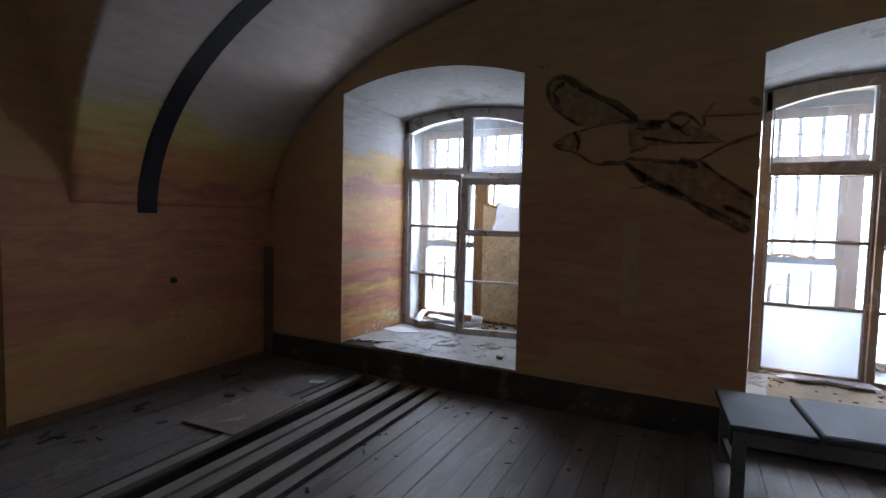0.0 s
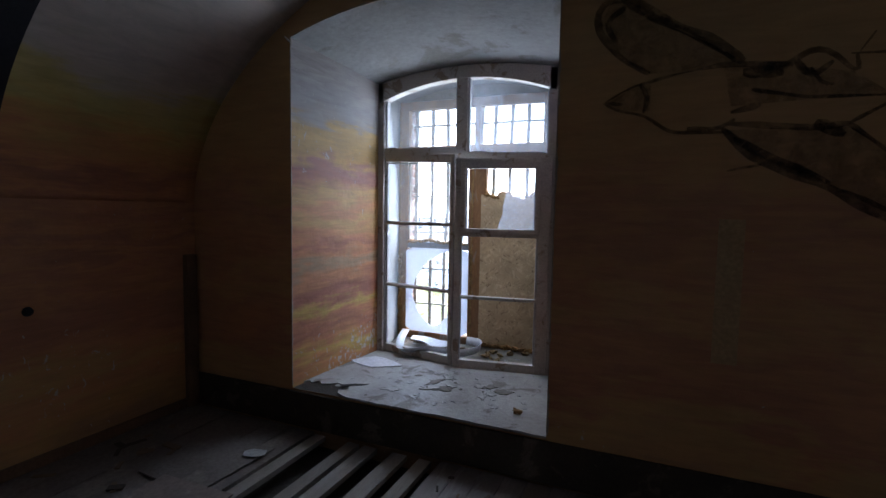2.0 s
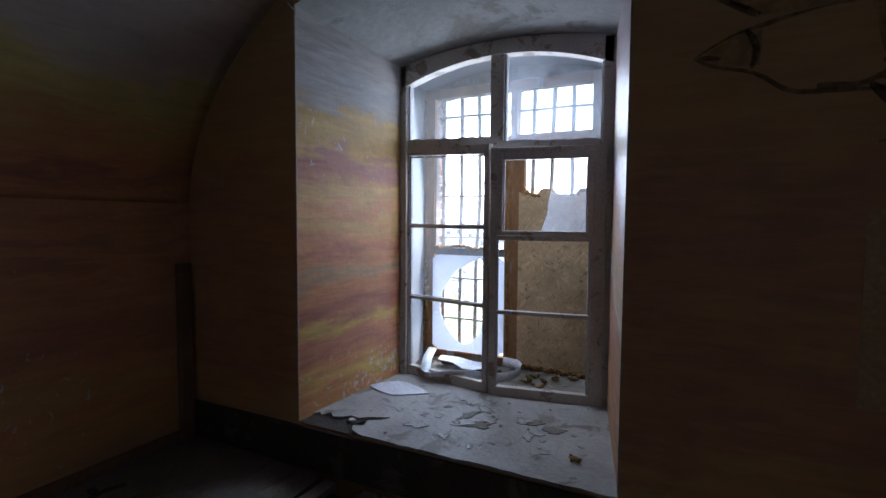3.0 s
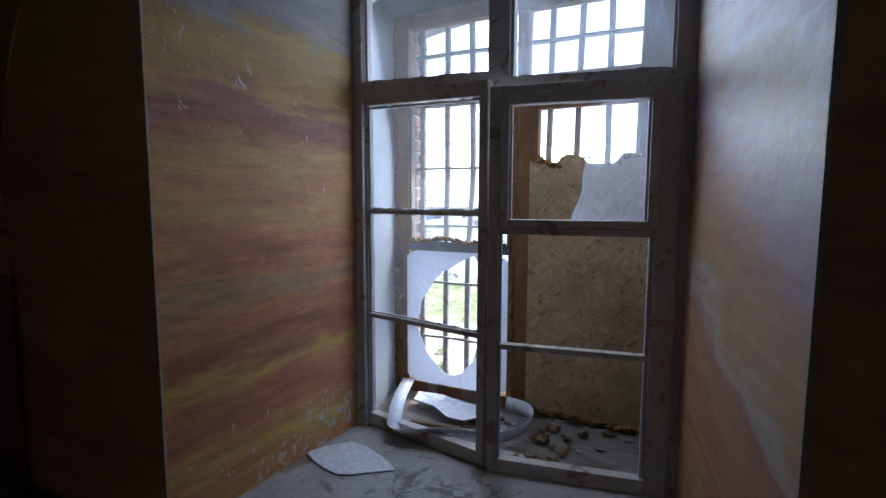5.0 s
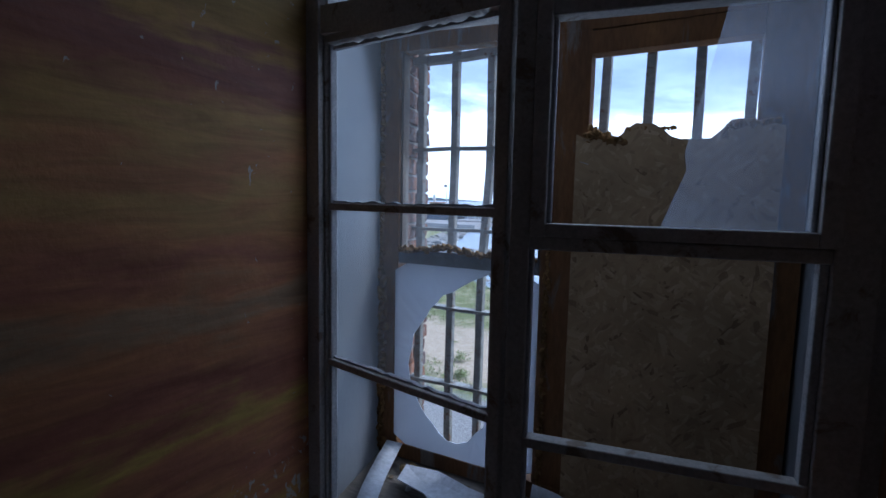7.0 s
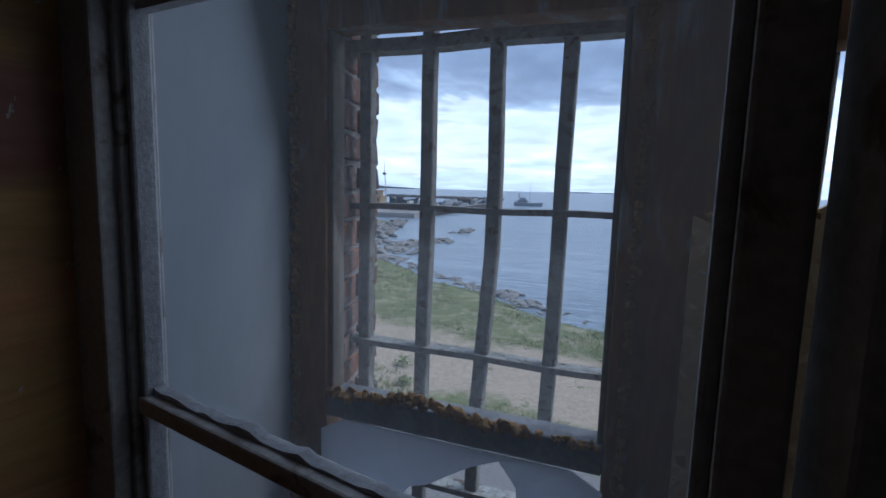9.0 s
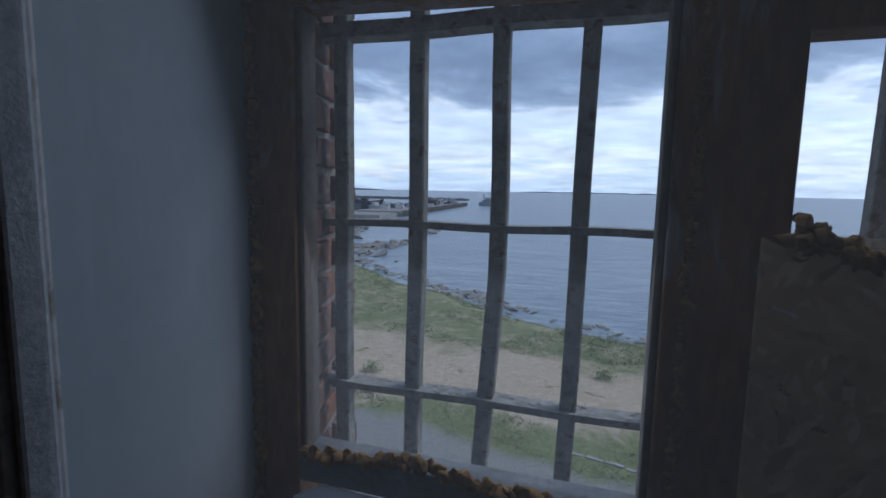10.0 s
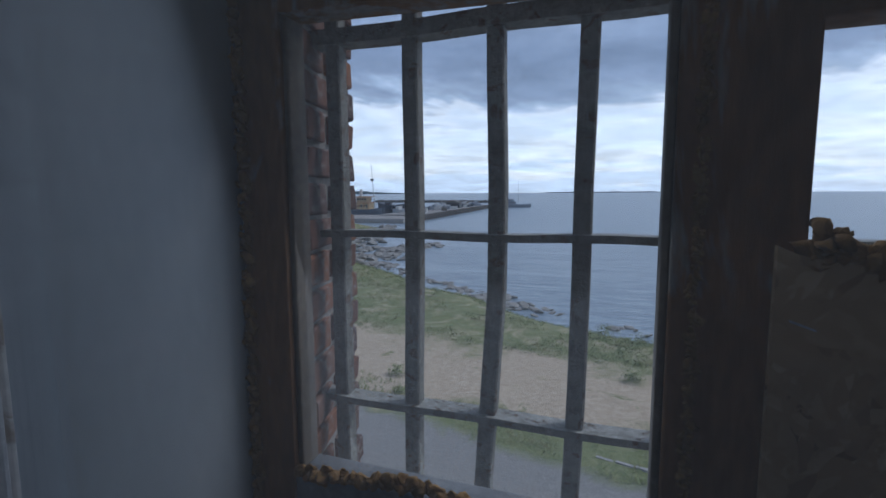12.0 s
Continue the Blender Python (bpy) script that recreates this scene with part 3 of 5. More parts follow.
def putty(parent, x0, x1, z, seed, y=0.0, hgt=0.014):
    """Uneven line of old putty along a rail."""
    r = random.Random(seed)
    n = max(6, int((x1 - x0) / 0.02))
    pts = [(x0, z)] + [(x0 + (x1 - x0) * i / n, z + r.uniform(0.2, 1.0) * hgt) for i in range(n + 1)] + [(x1, z)]
    return part("putty", prism(pts, y - 0.008, y + 0.008), M_PUTTY, parent)


def inner_window(nx, left_angle, right_angle, broken, name, box_mat, sash_mat):
    """Arched inner window: fixed frame, transom, two top lights and two casements hung at the sides; the old one sags to the right."""
    win = empty(name, pose(nx, 1.075, 0.255), "weathered white timber window with broken panes, both casements ajar" if broken else "weathered white timber window, casements shut, in the niche", "window")
    W0, W1, xm = 0.075, 1.582, 0.835
    sag = 1.0 if broken else 0.0
    bar_box(W0 - 0.02, W0 + 0.045, 0, 2.33, 0.045, box_mat, "jamb", win, -0.045)
    bar_box(W1 - 0.055, W1 + 0.03, 0, 2.33, 0.045, box_mat, "jamb", win, -0.045)
    bar_box(W0 + 0.055, W1 - 0.055, -0.02, 0.012, 0.09, M_FRAME, "bottom_rail", win)

    def rail_z(x):
        """Top of the transom."""
        return 1.745 + sag * ((0.039 - 0.03 * (x - 0.17)) if x < xm else (-0.011 - 0.048 * (x - 0.873)))

    def rail_low(x):
        return 1.672 + sag * (0.028 - 0.062 * (x - W0) / (W1 - W0))

    xa, xb = W0 + 0.055, W1 - 0.055
    part("transom", prism([(xa, rail_low(xa)), (xb, rail_low(xb)), (xb, rail_z(xb)), (xm + 0.045, rail_z(xm + 0.045)), (xm - 0.045, rail_z(xm - 0.045)), (xa, rail_z(xa))], -0.045, 0.045), box_mat, win)
    bar_box(xm - 0.045, xm + 0.045, rail_z(xm), 2.37, 0.08, box_mat, "mullion", win)
    # arched head
    o = ring(W0, W1, 0, 2.33, 2.41)[1:-1]
    i = ring(W0, W1, 0, 2.165, 2.315)[1:-1]
    part("arched_head", prism(o + i[::-1], -0.045, 0.045), box_mat, win)

    def arch_z(x):
        pts = ring(W0, W1, 0, 2.165, 2.315)[1:-1]
        for (xa, za), (xb, zb) in zip(pts, pts[1:]):
            if xa <= x <= xb:
                return za + (zb - za) * (x - xa) / (xb - xa)
        return 2.2

    for xa, xb in ((W0 + 0.055, xm - 0.045), (xm + 0.045, W1 - 0.055)):
        xs = [xa + (xb - xa) * j / 8 for j in range(9)]
        # thin bead round the light
        pin = [(x, arch_z(x) - 0.004) for x in xs]
        g = prism([(xa, rail_z(xa))] + pin + [(xb, rail_z(xb))], 0.008, 0.012)
        ob = part("pane", g, M_GLASS_TOP if xa > 0.5 else M_GLASS, win)
        ob.visible_shadow = False
        bar_box(xa, xa + 0.014, rail_z(xa), arch_z(xa), 0.05, M_PUTTY, "bead", win)
        bar_box(xb - 0.014, xb, rail_z(xb), arch_z(xb), 0.05, M_PUTTY, "bead", win)
        line = putty(win, xa + 0.014, xb - 0.014, 0.0, int(xa * 100), 0.0, 0.016)
        tilt = math.degrees(math.atan2(rail_z(xb) - rail_z(xa), xb - xa))
        line.matrix_basis = pose(xa, 0, rail_z(xa), 0, -tilt, 0) @ pose(-xa, 0, 0)
    # left casement, hung at its left stile
    lw = 0.757
    low, top = (0.085, 1.672) if broken else (0.045, 1.645)
    bars = (0.611, 1.148) if broken else (0.582, 1.112)
    L = part("casement", box(0, 0.05, -0.025, 0.025, 0.02, top + 0.035, 0.004), sash_mat, win)
    L.matrix_basis = pose(W0 + 0.012, 0.012, 0.0, 0, 0, -left_angle)
    bar_box(lw - 0.035, lw, 0.02, top + 0.035, 0.05, sash_mat, "stile", L)
    bar_box(0.05, lw - 0.035, 0.02, low, 0.05, sash_mat, "rail", L)
    drop = 0.03 * sag
    part("rail", prism([(0.05, top + 0.004), (lw - 0.035, top - drop), (lw - 0.035, top + 0.035), (0.05, top + 0.035)], -0.025, 0.025), sash_mat, L)
    for z in bars:
        bar_box(0.05, lw - 0.035, z - 0.012, z + 0.012, 0.04, sash_mat, "glazing_bar", L)
        putty(L, 0.06, lw - 0.037, z + 0.012, int(z * 90), 0.004, 0.010)
    for a, b in ((0.05, 0.062), (lw - 0.047, lw - 0.035)):
        bar_box(a, b, low, top, 0.03, M_PUTTY, "bead", L)
    line = putty(L, 0.06, lw - 0.037, -0.014, 5, 0.004, 0.014)
    line.matrix_basis = pose(0.05, 0, top, 0, math.degrees(math.atan2(drop, lw - 0.09)), 0) @ pose(-0.05, 0, 0)
    pane(L, 0.05, lw - 0.035, bars[1] + 0.012, top, M_GLASS, 0.008)
    pane(L, 0.05, lw - 0.035, bars[0] + 0.012, bars[1] - 0.012, M_GLASS, 0.008)
    if not broken:
        pane(L, 0.05, lw - 0.035, low, bars[0] - 0.012, M_SHEET, 0.008, "sheet", "white frosted sheet in place of glass")
    # right casement, hung at its right stile, with a vent light in it
    rw = 0.730
    low = 0.08 if broken else 0.045
    R = part("casement", box(-0.082, 0, -0.025, 0.025, 0.015, 1.67, 0.004), sash_mat, win)
    R.matrix_basis = pose(1.56, -0.035, 0.0, 0, 0, right_angle)
    bar_box(-rw, -rw + 0.046, 0.015, 1.67, 0.05, sash_mat, "stile", R)
    bar_box(-rw + 0.046, -0.082, 0.015, low, 0.05, sash_mat, "rail", R)
    bar_box(-rw + 0.046, -0.082, 1.64, 1.67, 0.05, sash_mat, "rail", R)
    bar_box(-rw + 0.046, -0.082, 1.065, 1.095, 0.05, sash_mat, "rail", R)
    bar_box(-rw + 0.046, -0.082, 0.570, 0.595, 0.04, sash_mat, "glazing_bar", R)
    for a, b in ((-rw + 0.046, -rw + 0.056), (-0.100, -0.082)):
        bar_box(a, b, low, 1.065, 0.03, M_PUTTY, "bead", R)
    V = part("vent_light", box(-rw + 0.048, -rw + 0.084, -0.04, 0.012, 1.097, 1.638, 0.004), sash_mat, R)
    bar_box(-0.112, -0.072, 1.097, 1.638, 0.052, sash_mat, "stile", V, -0.04)
    bar_box(-rw + 0.084, -0.112, 1.097, 1.128, 0.052, sash_mat, "rail", V, -0.04)
    bar_box(-rw + 0.084, -0.112, 1.590, 1.638, 0.052, sash_mat, "rail", V, -0.04)
    for a, b in ((-rw + 0.084, -rw + 0.094), (-0.122, -0.112)):
        bar_box(a, b, 1.128, 1.590, 0.03, M_PUTTY, "bead", V, -0.02)
    if broken:
        sh = prism([(-0.40, 1.128), (-0.355, 1.25), (-0.36, 1.29), (-0.295, 1.590), (-0.112, 1.590), (-0.112, 1.128)], -0.012, -0.008)
        s = part("glass_shard", sh, M_SHARD, V, "milky broken glass")
        s.visible_shadow = False
    else:
        pane(V, -rw + 0.084, -0.112, 1.128, 1.590, M_GLASS, -0.01)
        pane(R, -rw + 0.046, -0.082, low, 0.570, M_GLASS, 0.008)
        pane(R, -rw + 0.046, -0.082, 0.595, 1.065, M_GLASS, 0.008)
    # hinges and a small latch
    for z in (0.35, 1.35):
        bm = bmesh.new()
        bmesh.ops.create_cone(bm, cap_ends=True, segments=10, radius1=0.009, radius2=0.009, depth=0.09)
        bmesh.ops.translate(bm, verts=bm.verts[:], vec=(0.006, -0.034, z))
        part("hinge", bm, M_FRAME, R)
    return win


inner_window(0.0, 11.3, 9.4, True, "window_1", M_FRAME, M_FRAME)
inner_window(3.44, 0.0, 0.0, False, "window_2", M_STRIPPED, M_STRIPPED)


def lumpy(parent, pts, r0, seed, name="foam", mat=None, label=""):
    """Bulging bead of dried foam along the points."""
    r = random.Random(seed)
    bm = bmesh.new()
    for (xa, ya, za), (xb, yb, zb) in zip(pts, pts[1:]):
        d = math.dist((xa, ya, za), (xb, yb, zb))
        n = max(1, int(d / (r0 * 0.3)))
        for i in range(n):
            t = (i + r.random() * 0.6) / n
            rr = r0 * r.uniform(0.45, 0.85)
            m = pose(xa + (xb - xa) * t + r.uniform(-.8, .8) * r0, ya + (yb - ya) * t + r.uniform(-.3, .3) * r0, za + (zb - za) * t + r.uniform(-.4, .4) * r0, r.uniform(0, 90), r.uniform(0, 90), 0) @ Matrix.Diagonal((rr, rr * r.uniform(.5, .9), rr * r.uniform(.8, 1.7), 1))
            bmesh.ops.create_icosphere(bm, subdivisions=2 if r0 > 0.0135 else 1, radius=1.0, matrix=m)
    for v in bm.verts:
        v.co += Vector(noise.noise_vector(v.co * 60)) * r0 * 0.6 + Vector(noise.noise_vector(v.co * 190)) * r0 * 0.3
    return part(name, bm, mat or M_FOAM, parent, label, True)


def outer_window(nx, name, boarded):
    """Outer window of bare timber: left light glazed above a sheet, right light boarded up, three-part transom lights above."""
    win = empty(name, pose(nx, 1.60, 0.27), "bare brown timber outer window, partly boarded, with dried foam round it" if boarded else "bare brown timber outer window with sheeted lower light", "window")
    t = 0.07
    bar_box(-0.01, 0.085, 0, 2.27, t, M_OUTER, "jamb", win)
    bar_box(1.375, 1.515, 0, 2.27, t, M_OUTER, "jamb", win)
    bar_box(0.085, 1.375, 2.19, 2.27, t, M_OUTER, "head_rail", win)
    bar_box(0.085, 1.375, 0, 0.07, t, M_OUTER, "bottom_rail", win)
    part("transom", prism([(0.085, 1.776), (0.715, 1.757), (1.375, 1.752), (1.375, 1.85), (0.085, 1.85)], -t / 2, t / 2), M_OUTER, win)
    bar_box(0.715, 0.872, 0.07, 1.758, t, M_OUTER, "mullion", win)
    bar_box(0.865, 1.375, 1.675, 1.752, t, M_OUTER, "rail", win)
    bar_box(0.752, 0.81, 1.85, 2.19, t, M_OUTER, "mullion", win)
    bar_box(0.085, 0.715, 0.885, 0.945, t, M_RAIL, "rail", win, label="grey lower rail crusted with foam")
    for a, b in ((0.085, 0.097), (0.703, 0.715)):
        bar_box(a, b, 0.945, 1.772, 0.05, M_BEAD, "bead", win)
    pane(win, 0.097, 0.703, 0.945, 1.778, M_GLASS, 0.0)
    pane(win, 0.085, 0.752, 1.85, 2.19, M_GLASS_TOP, 0.0)
    pane(win, 0.81, 1.375, 1.85, 2.19, M_GLASS_TOP, 0.0)
    # white sheet over the lower left light, torn open in the middle
    x0, x1, z0, z1 = 0.075, 0.72, 0.075, 0.888
    r = random.Random(8)
    cx, cz = (x0 + x1) / 2, (z0 + z1) / 2
    torn = [(0.552, 0.50), (0.555, 0.77), (0.546, 0.868), (0.515, 0.872), (0.474, 0.85), (0.43, 0.838), (0.38, 0.797), (0.329, 0.777), (0.249, 0.707), (0.181, 0.587), (0.149, 0.481), (0.146, 0.40), (0.186, 0.336), (0.213, 0.255), (0.277, 0.193), (0.322, 0.156), (0.38, 0.142), (0.442, 0.158), (0.504, 0.239), (0.545, 0.35)]

    def torn_at(a):
        """Where a ray from the middle of the sheet meets the torn edge."""
        d = (math.cos(a), math.sin(a))
        for (xa, za), (xb, zb) in zip(torn, torn[1:] + torn[:1]):
            ex, ez, px, pz = xb - xa, zb - za, xa - cx, za - cz
            den = d[0] * ez - d[1] * ex
            if abs(den) > 1e-9:
                t_, u_ = (px * ez - pz * ex) / den, (px * d[1] - pz * d[0]) / den
                if t_ > 0 and -1e-6 <= u_ <= 1 + 1e-6:
                    t_ *= 1 + 0.02 * r.uniform(-1, 1)
                    return cx + t_ * d[0], cz + t_ * d[1]
        return cx + 0.1 * d[0], cz + 0.1 * d[1]

    hole = [torn_at(2 * math.pi * i / 44) for i in range(44)]
    bm = bmesh.new()
    rim = []
    for i in range(44):
        a = 2 * math.pi * i / 44
        c, s = math.cos(a), math.sin(a)
        k = min(((x1 - x0) / 2) / max(abs(c), 1e-6), ((z1 - z0) / 2) / max(abs(s), 1e-6))
        rim.append(((x0 + x1) / 2 + k * c, (z0 + z1) / 2 + k * s))
    vo = [[bm.verts.new((x, y, z)) for x, z in rim] for y in (-0.042, -0.039)]
    vi = [[bm.verts.new((x, y + 0.006 * math.sin(i * 0.9), z)) for i, (x, z) in enumerate(hole)] for y in (-0.042, -0.039)]
    for i in range(44):
        j = (i + 1) % 44
        bm.faces.new((vo[0][i], vo[0][j], vi[0][j], vi[0][i]))
        bm.faces.new((vo[1][j], vo[1][i], vi[1][i], vi[1][j]))
        bm.faces.new((vi[0][i], vi[0][j], vi[1][j], vi[1][i]))
        bm.faces.new((vo[0][j], vo[0][i], vo[1][i], vo[1][j]))
    part("sheet", bm, M_SHEET, win, "torn white plastic sheet")
    if boarded:
        rr = random.Random(4)
        edge = [(0.835, 1.40)] + [(0.835 + 0.61 * i / 22, 1.385 + 0.018 * rr.uniform(-1, 1) + (0.03 if 5 < i < 11 or i > 16 else (0.012 if i < 6 else -0.005))) for i in range(1, 22)] + [(1.445, 1.40)]
        part("board", prism([(0.835, 0.03)] + edge + [(1.445, 0.03)], -0.052, -0.038), M_OSB, win, "strand board with a broken top edge")
        part("scratch", prism([(0.852, 1.307), (0.853, 1.304), (0.882, 1.294), (0.881, 1.297)], -0.0535, -0.0515), M_PUTTY, win, "pale scratch on the board")
        pane(win, 0.88, 1.375, 1.36, 1.752, M_GLASS, 0.01)
        lumpy(win, [(0.878, -0.045, 1.425), (0.90, -0.045, 1.405), (0.97, -0.045, 1.375)], 0.015, 21)
        lumpy(win, [(0.872, -0.045, 1.40), (0.92, -0.045, 1.385), (0.99, -0.045, 1.37)], 0.016, 24)
        lumpy(win, [(0.87, -0.037, 1.37), (0.985, -0.037, 1.362)], 0.016, 25)
        lumpy(win, [(0.876, -0.048, 1.392), (0.93, -0.048, 1.385), (0.99, -0.048, 1.378)], 0.012, 26)
        lumpy(win, [(0.876, -0.04, 1.41), (0.95, -0.04, 1.39)], 0.012, 27)
        lumpy(win, [(1.0, -0.045, 1.41), (1.15, -0.045, 1.41)], 0.008, 22)
        lumpy(win, [(1.29, -0.045, 1.405), (1.42, -0.045, 1.415)], 0.014, 23)
    else:
        pane(win, 0.88, 1.375, 0.07, 1.752, M_GLASS, 0.0)
    lumpy(win, [(0.745, -0.037, 0.05), (0.745, -0.035, 0.9)], 0.011, 11)
    lumpy(win, [(0.745, -0.036, 0.9), (0.748, -0.034, 1.75)], 0.008, 12)
    lumpy(win, [(0.0, -0.04, 0.03), (0.0, -0.04, 0.85)], 0.024, 13)
    lumpy(win, [(0.0, -0.04, 0.85), (-0.003, -0.04, 2.2)], 0.013, 14)
    lumpy(win, [(0.09, -0.035, 0.945), (0.25, -0.035, 0.955), (0.31, -0.035, 0.965), (0.42, -0.035, 0.95), (0.58, -0.035, 0.945)], 0.016, 15)
    lumpy(win, [(0.62, -0.035, 0.943), (0.70, -0.035, 0.945)], 0.012, 16)
    lumpy(win, [(0.80, -0.05, 0.03), (1.5, -0.05, 0.02)], 0.022, 17)
    return win


outer_window(0.0, "window_3", True)
outer_window(3.44, "window_4", False)


def grille(nx):
    """Wrought iron window bars: square uprights passing through flat cross bars."""
    g = empty("window_grille", pose(nx, 1.735, 0.18), "rusty grey-painted iron window bars set in brick", "window bars")
    for i in range(9):
        x = (0.095, 0.264, 0.437, 0.588, 0.755, 0.890, 1.042, 1.207, 1.360)[i]
        # the bars are bent: sideways drift per metre below and above the middle cross bar
        low, high = ((0, 0), (0.01, 0.0), (0.055, -0.02), (0.02, 0.01), (0, 0.02), (0.0, 0.012), (0.0, 0.02), (0.0, 0.0), (0.01, 0.02))[i]
        bm = bmesh.new()
        rows = []
        for zz in [2.36 * k / 12 for k in range(13)]:
            d = zz - 1.475
            cx = x + (max(-0.6, d) * low if d < 0 else d * high) + 0.0015 * math.sin(zz * 9 + i)
            rows.append([bm.verts.new((cx + a, b, zz)) for a, b in ((-0.016, -0.013), (-0.013, -0.016), (0.013, -0.016), (0.016, -0.013), (0.016, 0.013), (0.013, 0.016), (-0.013, 0.016), (-0.016, 0.013))])
        for ra, rb_ in zip(rows, rows[1:]):
            for k in range(8):
                bm.faces.new((ra[k], ra[(k + 1) % 8], rb_[(k + 1) % 8], rb_[k]))
        bm.faces.new(rows[0][::-1])
        bm.faces.new(rows[-1])
        part("upright", bm, M_IRON, g)
    for z in (0.06, 0.41, 0.765, 1.12, 1.475, 1.864, 2.155):
        bm = bmesh.new()
        n = 18
        th = 0.015 if z == 1.864 else 0.007
        for k in range(n):
            xa, xb = -0.03 + 1.53 * k / n, -0.03 + 1.53 * (k + 1) / n
            za, zb = 0.002 * math.sin(k * 1.3 + z * 7), 0.002 * math.sin((k + 1) * 1.3 + z * 7)
            vs = [bm.verts.new(p) for p in ((xa, -0.026, z - th + za), (xb, -0.026, z - th + zb), (xb, 0.022, z - th + zb), (xa, 0.022, z - th + za),
                                            (xa, -0.026, z + th + za), (xb, -0.026, z + th + zb), (xb, 0.022, z + th + zb), (xa, 0.022, z + th + za))]
            # tops take a paler, flaking iron than the sides and undersides
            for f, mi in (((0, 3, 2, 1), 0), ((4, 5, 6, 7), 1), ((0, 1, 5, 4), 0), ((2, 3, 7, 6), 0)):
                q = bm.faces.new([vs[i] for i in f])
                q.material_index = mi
        bmesh.ops.remove_doubles(bm, verts=bm.verts[:], dist=0.0002)
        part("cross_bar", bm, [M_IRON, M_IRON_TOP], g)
    return g


g1 = grille(0.0)
g2 = copy_thing(g1, pose(3.44, 1.735, 0.18))


# ---- outside: shore and sea below the window ----
SEA = -5.6


def shore(x):
    """Where the land ends, in y."""
    pts = ((-400, 110), (-60, 104), (-47, 92), (-40, 72), (-33, 60), (-27, 50), (-20.5, 43.4), (-15, 38.7), (-9.2, 34.5), (-4.8, 30.7), (2.6, 26.6), (12, 24), (60, 20), (400, 10))
    for (xa, ya), (xb, yb) in zip(pts, pts[1:]):
        if xa <= x <= xb:
            return ya + (yb - ya) * (x - xa) / (xb - xa)
    return 20


def land(x, y):
    d = shore(x) + 1.2 * noise.noise((x * 0.2, 3, 0)) - y
    k = min(1.0, max(0.0, (d + 1.0) / 8.0))
    return SEA - 0.5 + (1.8 + 0.12 * noise.noise((x * 0.25, y * 0.25, 0))) * (k * k * (3 - 2 * k))


def ground_material():
    m, nt, b = material("shore_ground", 0.95, 0.0, 0.15)
    v = coords(nt)
    sep = nt.nodes.new("ShaderNodeSeparateXYZ")
    nt.links.new(v, sep.inputs[0])
    wob = noise_node(nt, v, 0.35, 6, 0.65, 0.5)
    w = clip_range(nt, wob.outputs["Fac"], 0.2, 0.8, -2.6, 2.6)

    def edge(slope, at, soft, ragged=1.0):
        a = nt.nodes.new("ShaderNodeMath")
        a.operation = "MULTIPLY_ADD"
        nt.links.new(sep.outputs["X"], a.inputs[0])
        a.inputs[1].default_value = slope
        nt.links.new(sep.outputs["Y"], a.inputs[2])
        c = nt.nodes.new("ShaderNodeMath")
        c.operation = "MULTIPLY_ADD"
        nt.links.new(w, c.inputs[0])
        c.inputs[1].default_value = ragged
        nt.links.new(a.outputs[0], c.inputs[2])
        return clip_range(nt, c.outputs[0], at - soft, at + soft)

    fine = noise_node(nt, v, 6.0, 6, 0.7)
    grain = noise_node(nt, v, 30.0, 3, 0.7)
    gravel = mixed(nt, clip_range(nt, grain.outputs["Fac"], 0.3, 0.7), (0.15, 0.145, 0.14), (0.36, 0.35, 0.335))
    sand = mixed(nt, clip_range(nt, fine.outputs["Fac"], 0.3, 0.7), (0.36, 0.285, 0.205), (0.56, 0.465, 0.35))
    grass = mixed(nt, clip_range(nt, fine.outputs["Fac"], 0.3, 0.7), (0.11, 0.145, 0.055), (0.25, 0.255, 0.12))
    patch = noise_node(nt, v, 0.8, 6, 0.7, 1.0)
    sand = mixed(nt, clip_range(nt, patch.outputs["Fac"], 0.60, 0.66), sand, grass)
    turf = mixed(nt, clip_range(nt, patch.outputs["Fac"], 0.47, 0.62), grass, (0.37, 0.33, 0.21))
    col = mixed(nt, edge(0.25, 11.4, 0.25, 0.35), gravel, grass)
    col = mixed(nt, edge(0.05, 13.3, 0.4, 0.6), col, sand)
    col = mixed(nt, edge(0.12, 18.3, 0.9), col, turf)
    nt.links.new(col, b.inputs["Base Color"])
    bump(nt, b, fine.outputs["Fac"], 0.7, 0.08)
    return m


def build_ground():
    bm = bmesh.new()
    xs = [-400, -250, -150, -110, -90, -75] + [-64 + 1.6 * i for i in range(61)] + [40, 60, 90, 150, 400]
    ys = [1.96, 4, 6, 8] + [9 + 0.8 * i for i in range(60)] + [60, 66, 72, 78, 84, 90, 96, 104, 115, 130]
    grid = [[bm.verts.new((x, y, land(x, y))) for y in ys] for x in xs]
    for i in range(len(xs) - 1):
        for j in range(len(ys) - 1):
            bm.faces.new((grid[i][j], grid[i + 1][j], grid[i + 1][j + 1], grid[i][j + 1]))
    return part("ground", bm, ground_material(), smooth=True)


tagged(build_ground(), "gravel, sand and rough grass sloping to the shore", "ground", kind="structure")


